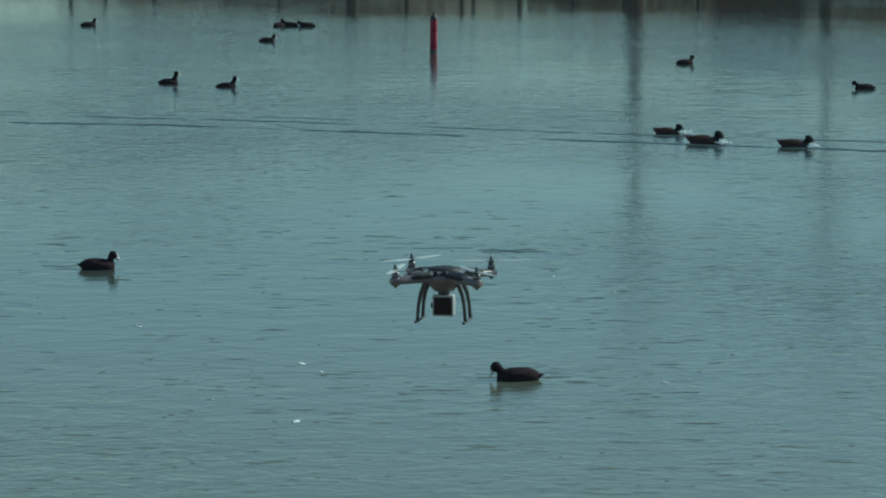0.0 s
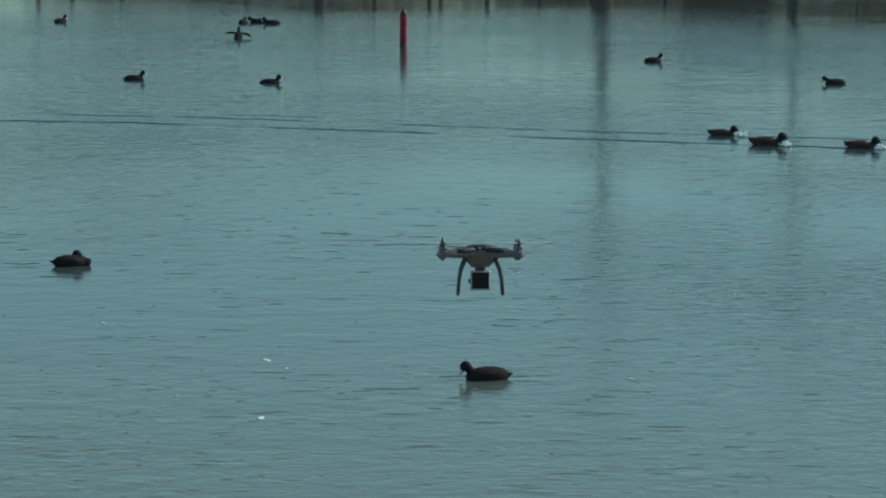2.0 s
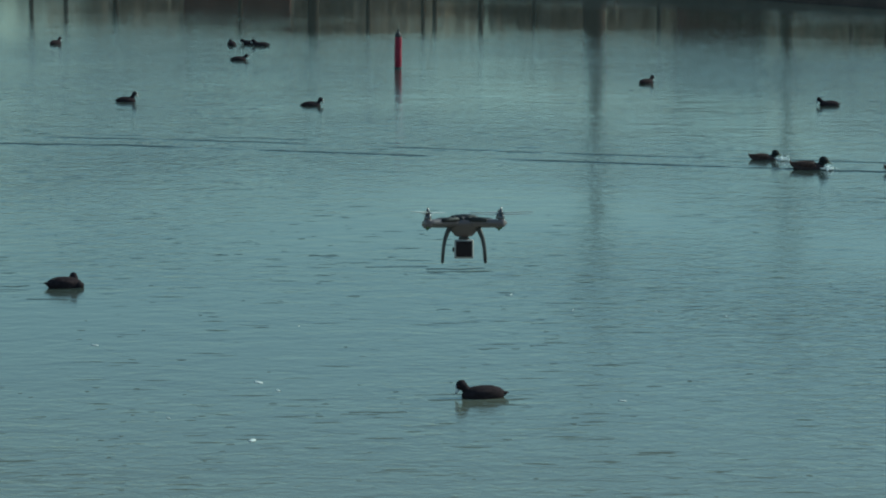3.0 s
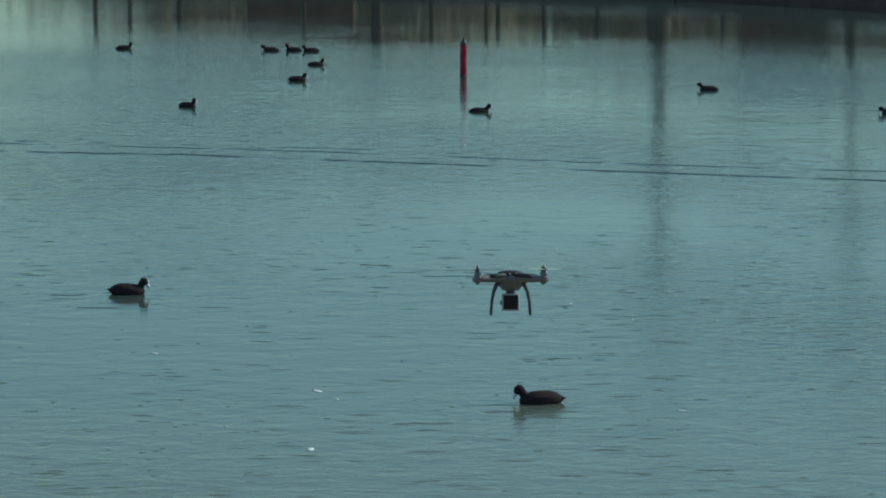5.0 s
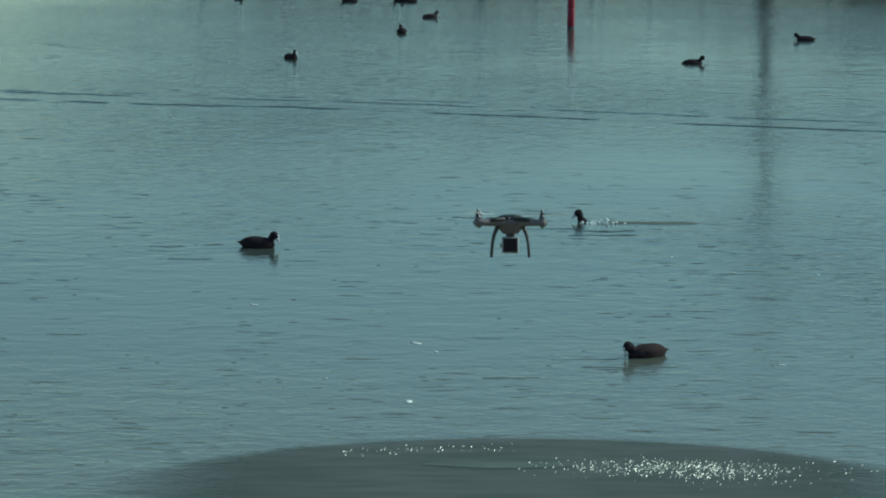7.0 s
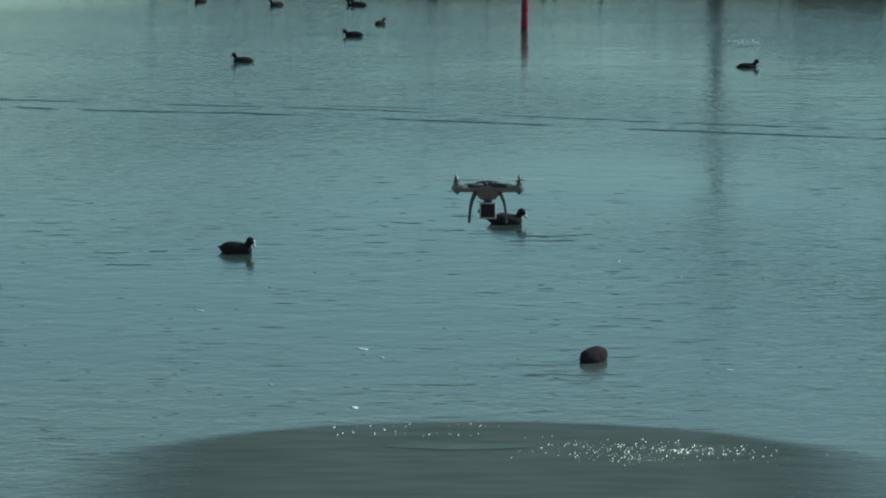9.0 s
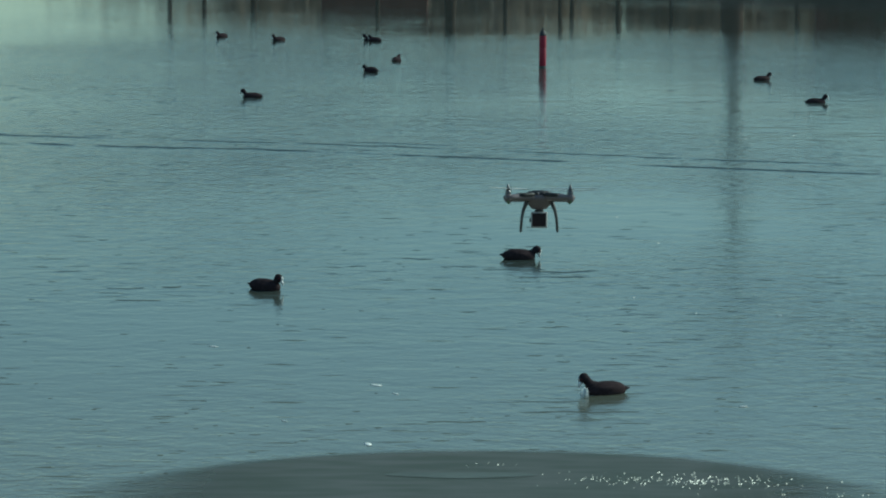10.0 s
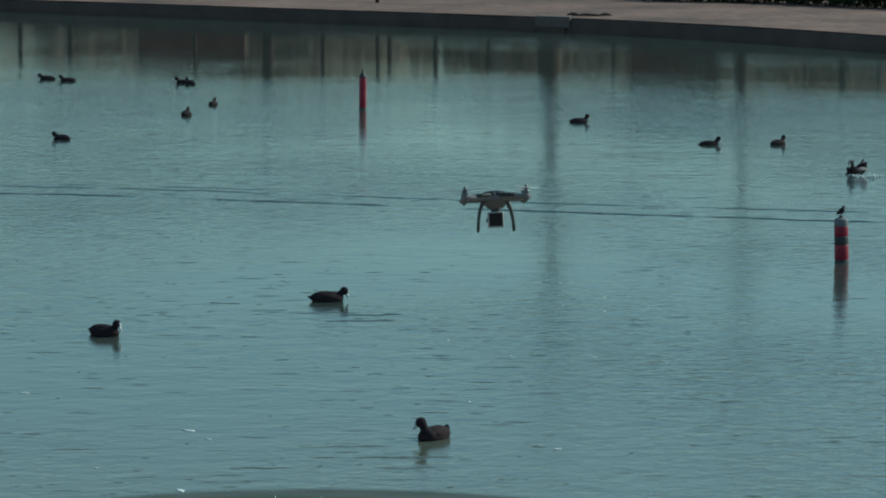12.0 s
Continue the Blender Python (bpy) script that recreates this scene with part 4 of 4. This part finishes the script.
def nod(head, rows, base=NECK):
    """rows: seconds, how far the head dips in degrees, how far the neck is stretched up, and how far the head turns."""
    rows = [(t, a if a < 0 or a > 80 else a * 0.6, *(rest + [0, 0])[:2]) for t, a, *rest in rows]
    walk(head, [(t, pose(base[0], base[1], base[2] + lift, 0, 0, turn) @ pose(0, 0, 0, 0, a, 0)) for t, a, lift, turn in rows])


def motions():
    swim(water, [(0, 0, 0, 0), (12, -0.55, -1.1, 0)])
    swim(buoy, [(0, 0, 60, 0, 0, 0.6), (12, 0.23, 60, 0, 0, 0.6)])
    swim(buoy_banded, [(0, 5.62, 36.65, 0, 0, -1.5), (12, 5.36, 36.6, 0, 0, -1.5)])
    swim(perched, [(0, 5.605, 36.65, 20, 0.525), (12, 5.345, 36.6, 20, 0.525)])
    # quadcopter: seconds, place, pitch (far side down), roll, yaw
    fly = [(0, 0.031, 10.125, 2.896, 0, 0, -11), (0.5, 0.258, 10.399, 2.785, -2, -2, -6), (1, 0.324, 10.621, 2.735, -7, -1, -0.5), (1.5, 0.282, 10.873, 2.771, -8, 0, 0),
           (2, 0.259, 11.043, 2.828, -8, 0, 0), (2.5, 0.233, 11.225, 2.887, -8, 0, 0), (3, 0.235, 11.497, 2.947, -8, 0, 0), (3.2, 0.244, 11.593, 2.977, -8, 0, 0),
           (4.8, 0.245, 12.457, 2.696, -8, -1, 0), (5, 0.197, 12.559, 2.645, -8, 0, 0), (5.5, 0.054, 12.771, 2.576, -8, 0, 0), (6, -0.082, 12.884, 2.574, -8, 0, 0),
           (6.5, -0.166, 13.002, 2.584, -8, 0, 0), (7, -0.201, 13.065, 2.608, -8, 0, 0), (7.2, -0.21, 13.125, 2.607, -8, 0, 0), (8.8, -0.121, 13.258, 2.716, -8, 0, 0),
           (9, -0.104, 13.319, 2.726, -8, 0, 0), (9.5, -0.043, 13.386, 2.770, -8, 0, 0), (10, 0.032, 13.519, 2.807, -8, 0, 0), (10.5, 0.142, 13.652, 2.828, -8, -1, 0),
           (11, 0.285, 13.716, 2.856, -8, -1, 0), (11.5, 0.44, 13.78, 2.893, -8, -2, 0), (12, 0.592, 13.773, 2.949, -8, -2, 0)]
    walk(drone, [(t, pose(x, y, z, rx, ry, rz)) for t, x, y, z, rx, ry, rz in fly])
    for i, hub in enumerate(propellers):
        sx, sy = ((1, 1), (-1, 1), (-1, -1), (1, -1))[i]
        way = 1 if i % 2 else -1
        walk(hub, [(k / 10, pose(ARM * sx, ARM * sy, 0.027, 0, 0, 15 + 37 * i + way * 67 * k)) for k in range(121)])
    # coots near by
    swim(coot_near, [(0, 0.62, 25.3, 182), (0.5, 0.63, 25.35, 184), (1, 0.62, 25.3, 184), (1.5, 0.61, 25.3, 186), (2, 0.625, 25.12, 186), (2.5, 0.62, 25.2, 186, -0.022, 2),
                     (3.2, 0.65, 25.3, 186), (5, 0.61, 25.4, 186), (5.5, 0.61, 25.35, 190), (6, 0.63, 25.35, 212), (6.5, 0.65, 25.3, 216), (7.2, 0.62, 25.35, 214),
                     (8.0, 0.6, 25.3, 222), (8.8, 0.6, 25.3, 246, 0.004, 2), (9.2, 0.6, 25.3, 242, 0.004, 2), (9.5, 0.6, 25.3, 215), (10, 0.545, 25.42, 196), (10.5, 0.585, 25.3, 200),
                     (11, 0.6, 25.25, 204), (11.5, 0.61, 25.25, 212), (12, 0.62, 25.25, 232)], 0.007)
    nod(coot_near_head, [(0, 32), (0.3, 12), (0.5, 15), (0.7, 55), (1, 38), (1.3, 60), (1.5, 30), (2, 28), (2.1, 8), (2.25, 28), (2.4, 92, -0.022), (2.55, 92, -0.022), (2.65, 60), (2.8, 32),
                         (3.2, 25), (5, 26), (5.5, 28), (6, 45), (6.2, 70), (6.5, 28), (7, 48), (7.2, 35), (8.5, 60), (8.8, 98, -0.045), (9.3, 96, -0.045), (9.5, 60), (9.7, 40, 0.02), (10, 30, 0.024), (10.2, 24, 0.012), (10.5, 8), (11.5, 0, 0.015, -20), (12, 0, 0.022, -50)])
    walk(bill_water, [(0, pose(0.44, 25.22, -0.2)), (9.4, pose(0.44, 25.22, -0.2)), (9.6, pose(0.43, 25.22, -0.05)), (9.8, pose(0.415, 25.22, 0)), (10.1, pose(0.405, 25.22, 0)),
                      (10.4, pose(0.40, 25.22, -0.03)), (10.8, pose(0.39, 25.22, -0.06)), (11.3, pose(0.38, 25.22, -0.2)), (12, pose(0.38, 25.22, -0.2))])
    tail = [c for c in coot_near.children if c.name.startswith("tail")][0]
    walk(tail, [(t, pose(*RUMP, 0, a, 0)) for t, a in ((0, 0), (10.4, 0), (10.8, 60), (12, 70))])
    swim(coot_side, [(0, -3.13, 31.5, 0), (0.5, -3.13, 31.5, 8), (1, -3.11, 31.5, 14), (2.5, -3.07, 31.45, 16), (3.2, -3.07, 31.45, 8), (4.8, -3.08, 31.5, 0), (5.5, -3.06, 31.5, 0), (6, -2.98, 31.45, -6),
                     (6.5, -2.89, 31.35, -8), (7.2, -2.8, 31.3, -12), (8.8, -2.6, 31.25, -24), (9.5, -2.5, 31.15, -30), (10.5, -2.41, 31.1, -32), (12, -2.25, 31.0, -38)])
    nod(coot_side_head, [(0, 0, 0.01), (0.5, 2, 0), (0.7, 10, -0.005, 75), (0.9, 30, -0.01, 150), (1.5, 26, -0.005, 150), (2.2, 30, -0.008, 155), (2.5, 40, -0.02, 160), (2.9, 36, -0.015, 150), (3.05, 16, -0.01, 75), (3.2, 4, 0.01, 5), (3.4, 4, 0.01, 0), (4.8, 10), (5.5, 14), (7, 16), (8.8, 12), (12, 14)])
    swim(coot_diver, [(0, 0.52, 33.2, 180, -0.45), (5.7, 0.52, 33.2, 180, -0.4), (5.8, 0.51, 33.2, 180, -0.2), (5.9, 0.48, 33.2, 182, -0.05), (6, 0.45, 33.2, 182, -0.02),
                      (6.1, 0.42, 33.2, 182, 0), (6.2, 0.38, 33.2, 182, -0.02), (6.3, 0.34, 33.2, 182, -0.10), (6.5, 0.29, 33.2, 184, -0.11), (7, 0.28, 33.3, 190, -0.11),
                      (7.2, 0.24, 33.3, 176, -0.06), (7.7, 0.10, 33.35, 120, -0.01), (8.2, 0.02, 33.4, 60, 0), (8.8, -0.04, 33.4, 4, 0), (9.5, -0.10, 33.4, 0), (10.5, -0.10, 33.4, 0),
                      (11.1, -0.10, 33.4, 0, -0.008, 3), (11.5, -0.15, 33.4, 0), (12, -0.21, 33.4, 2)])
    nod(coot_diver_head, [(0, -10, 0.06), (5.8, -10, 0.07), (6.1, -10, 0.07), (6.3, -8, 0.1), (6.5, -8, 0.1), (7, -4, 0.07), (7.2, 0, 0.05), (8, 8), (8.8, 14), (9.5, 24), (9.9, 60), (10.2, 20), (10.5, 55), (10.8, 40), (11.1, 78, 0.01), (11.3, 60), (11.5, 30), (12, 36)])
    walk(diver_splash, [(0, pose(0.52, 33.2, -0.3)), (5.8, pose(0.52, 33.2, -0.3)), (6, pose(0.58, 33.15, 0)), (6.6, pose(0.42, 33.15, 0)), (7, pose(0.36, 33.15, -0.01)), (7.4, pose(0.3, 33.2, -0.3)),
                        (12, pose(0.3, 33.2, -0.3))])
    walk(wake_diver, [(0, pose(0.45, 33.2, -0.2)), (5.8, pose(0.4, 33.2, -0.2)), (6.1, pose(0.36, 33.2, 0)), (7.2, pose(0.24, 33.2, 0)), (8.6, pose(0.2, 33.1, -0.004)),
                      (9.6, pose(0.2, 33.0, -0.2)), (12, pose(0.2, 33, -0.2))])
    # coots farther out
    walk(far_splash, [(0, pose(3.92, 57.0, -0.4)), (8.4, pose(3.92, 57.0, -0.4)), (8.7, pose(3.9, 57.0, 0.01)), (8.9, pose(3.9, 57.0, 0.03)), (9.1, pose(3.94, 57.0, -0.005)),
                      (9.4, pose(3.96, 57.0, -0.02)), (9.7, pose(3.96, 57.0, -0.4)), (12, pose(3.96, 57.0, -0.4))])
    swim(coot_a, [(0, -6.8, 67.0, 20), (3.2, -6.66, 66.8, 60), (5, -6.65, 67.6, 0), (7, -6.5, 67.9, -60), (8.8, -6.35, 68.2, -130), (9.5, -6.3, 68.3, -122), (10.5, -6.22, 68.4, -130), (12, -6.11, 68.6, -180)], 0.013)
    swim(coot_b, [(0, -3.05, 66.9, 60), (3.2, -3.22, 66.4, 110), (5, -3.72, 67.1, 180), (7.2, -4.3, 67.1, 180), (9.5, -4.87, 67.1, 228), (10.5, -5.2, 67.5, 222), (12, -5.65, 68.0, 180)], 0.013)
    swim(coot_c, [(0, -2.82, 66.9, 160), (3.2, -2.85, 66.6, 180), (5, -3.27, 67.1, 178), (9.5, -3.2, 67.3, 150), (12, -3.30, 67.3, 180)], 0.013)
    swim(coot_d, [(0, -2.5, 66.8, 178), (3.2, -2.65, 66.2, 180), (5, -2.92, 66.9, 180), (9.5, -3.1, 67.1, 150), (10.2, -3.11, 67.1, 135), (12, -3.15, 67.1, 120)], 0.013)
    swim(coot_e, [(0, -3.05, 62.5, 0), (1.2, -3.0, 62.3, 20), (1.7, -2.98, 62.2, 78, 0.03, -25), (2.1, -2.98, 62.2, 84, 0.04, -32), (2.5, -2.96, 62.1, 70, 0.0, -6), (3.2, -2.79, 62.1, 0), (5, -2.62, 62.9, 4), (7.2, -2.44, 62.5, 30), (9.5, -2.45, 61.7, 70), (12, -2.46, 61.2, 80)], 0.013)
    # it rears up and beats its wings once
    for i, wing in enumerate(c for c in coot_e.children if c.name.startswith("wing")):
        side = -1 if i == 0 else 1
        joint = Matrix.Translation((0.06, side * 0.06, 0.06))
        walk(wing, [(t, joint @ Matrix.Rotation(radians(-side * a), 4, "Z") @ Matrix.Rotation(radians(side * b), 4, "Y") @ joint.inverted())
                    for t, a, b in ((0, 0, 0), (1.5, 0, 0), (1.7, 45, 8), (1.9, 80, 12), (2.1, 84, 6), (2.3, 50, 0), (2.5, 0, 0), (12, 0, 0))])
    swim(coot_f, [(0, -2.75, 58.0, 60, -0.4), (2.8, -2.72, 58.2, 70, -0.35), (3.1, -2.7, 58.2, 78, -0.04), (3.2, -2.70, 58.2, 80), (5, -2.78, 58.9, 0), (5.5, -2.79, 59.2, 10), (6.5, -2.8, 58.9, 40), (7.2, -2.8, 58.7, 120), (9.5, -2.81, 58.8, 172), (10, -2.8, 58.75, 138), (10.5, -2.8, 58.7, 112), (12, -2.82, 58.6, 80)])
    swim(coot_g, [(0, -4.12, 52.9, 0), (3.2, -4.18, 52.8, 10), (5, -4.25, 53.3, -30), (6.5, -4.27, 53.2, -50), (7.2, -4.27, 53.1, -60), (8.2, -4.27, 53.2, -130), (9, -4.3, 53.3, -175), (9.5, -4.36, 53.2, -180), (12, -4.55, 53.5, -215)], 0.013)
    swim(coot_h, [(0, 4.25, 57.0, 20), (2.5, 4.21, 56.4, 30), (4, 4.2, 56.6, 100), (5.5, 4.17, 56.9, 180), (7.2, 4.04, 57.2, 180), (8.4, 3.93, 57.1, 170), (8.6, 3.92, 57.1, 165, -0.04, 30), (8.8, 3.92, 57.1, 150, -0.3, 50), (9.25, 3.92, 57.1, 90, -0.25, 10), (9.4, 3.92, 57.1, 75, -0.03), (9.5, 3.92, 57.1, 70), (10.5, 3.85, 56.9, 0), (12, 3.87, 56.8, 4)], 0.013)
    swim(coot_i, [(0, 6.6, 51.9, 180), (3.2, 6.66, 51.9, 180), (5.5, 6.64, 52.0, 180), (8, 6.62, 52.0, 100), (10, 6.6, 52.1, 50), (12, 6.64, 52.2, 42)], 0.013)
    swim(coot_j, [(0, -3.18, 52.3, 0), (0.5, -2.98, 52.3, 0), (2, -2.0, 52.2, 0), (2.5, -1.63, 52.1, 0), (3.2, -1.12, 52.0, 0), (5, 0.35, 52.4, 0), (6, 1.21, 52.4, 0), (7.2, 2.18, 52.4, 0), (8.8, 3.45, 52.4, 0),
                  (10, 4.42, 52.5, 0), (11, 5.1, 52.4, 0), (12, 5.58, 52.2, 0)], 0.026)
    swim(wake_swim, [(0, -3.3, 52.3, 0), (2, -2.15, 52.2, 0), (3.2, -1.27, 52.0, 0), (5, 0.2, 52.4, 0), (7.2, 2.03, 52.4, 0), (10, 4.27, 52.5, 0), (12, 5.43, 52.2, 0)])
    nod(head_a, [(0, 0), (4, 20), (6, 14), (9.5, 40), (12, 45)], LONG_NECK)
    nod(head_b, [(0, 10), (3.2, 70), (5, 45), (12, 30)], LONG_NECK)
    nod(head_c, [(0, 60), (3.2, 60), (5, 0), (9, 30), (12, 25)], LONG_NECK)
    nod(head_d, [(0, 60), (3.2, 25), (5, 25), (12, 35)], LONG_NECK)
    nod(head_e, [(0, 8), (2.5, 30), (3.2, 45), (5, 5), (9.5, 45), (12, 30)], LONG_NECK)
    nod(head_f, [(0, 0), (3.2, 0), (5, 2), (7.2, 20), (9.5, 45), (12, 15)])
    nod(head_g, [(0, -12, 0.05), (1, -5, 0.03), (2.5, 10), (3.2, 0, 0.02), (5, 0), (7.2, 0), (9.5, 12), (12, 50)], LONG_NECK)
    nod(head_h, [(0, 0), (3, 30), (5.5, 35), (9.5, 45), (10.5, 15), (12, 12)], LONG_NECK)
    nod(head_i, [(0, 45), (0.7, 60), (1, 100), (1.4, 90), (2, 50), (2.5, 35), (5.5, 60), (11, 10), (12, 10)], LONG_NECK)
    nod(head_j, [(0, -5, 0.03), (2.5, 10), (4, 25), (12, 14)], LONG_NECK)
    # ducks
    tracks = ((duck_a, duck_splashes[0], [(0, 3.10, 44.75), (1, 3.62, 44.25), (2, 4.17, 43.85), (3.2, 4.87, 43.4), (12, 10.27, 41.0)]),
              (duck_b, duck_splashes[1], [(0, 3.48, 43.45), (1, 4.02, 43.0), (2, 4.62, 42.6), (3.2, 5.30, 42.2), (12, 10.80, 39.8)]),
              (duck_c, duck_splashes[2], [(0, 4.60, 43.0), (1, 5.18, 42.6), (2, 5.76, 42.2), (3.2, 6.40, 41.8), (12, 11.90, 39.4)]))
    for bird, drops, rows in tracks:
        swim(bird, [(t, x, y, -12 if t < 4 else -14) for t, x, y in rows], 0.018)
        swim(drops, [(t, x + 0.23, y - 0.10, 0) for t, x, y in rows])
    nod(duck_a_head, [(0, 4), (1.2, 14), (2.4, 4), (12, 8)], (0.145, 0, 0.06))
    nod(duck_b_head, [(0, 8), (1.4, 16), (2.6, 4), (12, 8)], (0.145, 0, 0.06))
    nod(duck_c_head, [(0, 14), (0.9, 4), (2.0, 12), (12, 8)], (0.145, 0, 0.06))
    # wakes and ripples drift towards the near shore
    for ob, vx, vy in ((wake_low, 0.0, -0.125), (wake_high, 0.0, -0.125), (wake_third, 0.0, -0.14)):
        walk(ob, [(0, pose(0, 0, 0)), (12, pose(12 * vx, 12 * vy, 0))])
    for i, ob in enumerate(ripples):
        walk(ob, [(0, pose(0, 0, 0)), (12, pose(-0.3 - 0.2 * (i % 3), -0.5 - 0.15 * (i % 4), 0))])
    for i, ob in enumerate(gusts):
        walk(ob, [(0, pose(0, 0, 0)), (12, pose((-0.8, -0.3, -1.3)[i], (-1.2, -1.9, -0.7)[i], 0))])
    walk(lake_glints, [(k * 0.4, pose(-0.012 * k, -0.02 * k, 0, 3 * math.sin(k * 2.1), 3 * math.cos(k * 1.7), 0)) for k in range(31)])
    for ob in feathers:
        x, y, turn = ob.location.x, ob.location.y, math.degrees(ob.rotation_euler.z)
        walk(ob, [(0, pose(x, y + 0.05, 0, 0, 0, turn)), (6, pose(x - 0.08, y - 0.08, 0, 0, 0, turn + 15)), (12, pose(x - 0.21, y - 0.33, 0, 0, 0, turn + 35))])
    # the swell rolls out and slows down
    for_rows = [(0, 0.55, 16.6), (1.5, 0.5, 18.0), (3.2, 0.45, 19.6), (5.5, 0.38, 21.15), (6.5, 0.0, 21.75), (7.2, -0.2, 22.05), (9, -0.15, 22.7), (10.5, -0.3, 23.0), (12, -0.3, 23.08)]
    walk(swell, [(t, pose(x, y - RY + 0.14, 0)) for t, x, y in for_rows])
    for j, ob in enumerate(glitters):
        walk(ob, [(k * 0.2, pose(0.4 * max(0, min(1, (k * 0.2 - 5) / 1.5)) + 0.18 * max(-1, min(1, (k * 0.2 - 8.2) / 2)) + 0.02 * math.sin(k * 1.9 + j), 0.03 * math.sin(k * 1.3 + 2 * j), 0.004 * math.sin(k * 2.3 + j),
                                 1.5 * math.sin(k * 2.7 + j), 1.5 * math.cos(k * 2.2 + j), 0)) for k in range(61)])


motions()
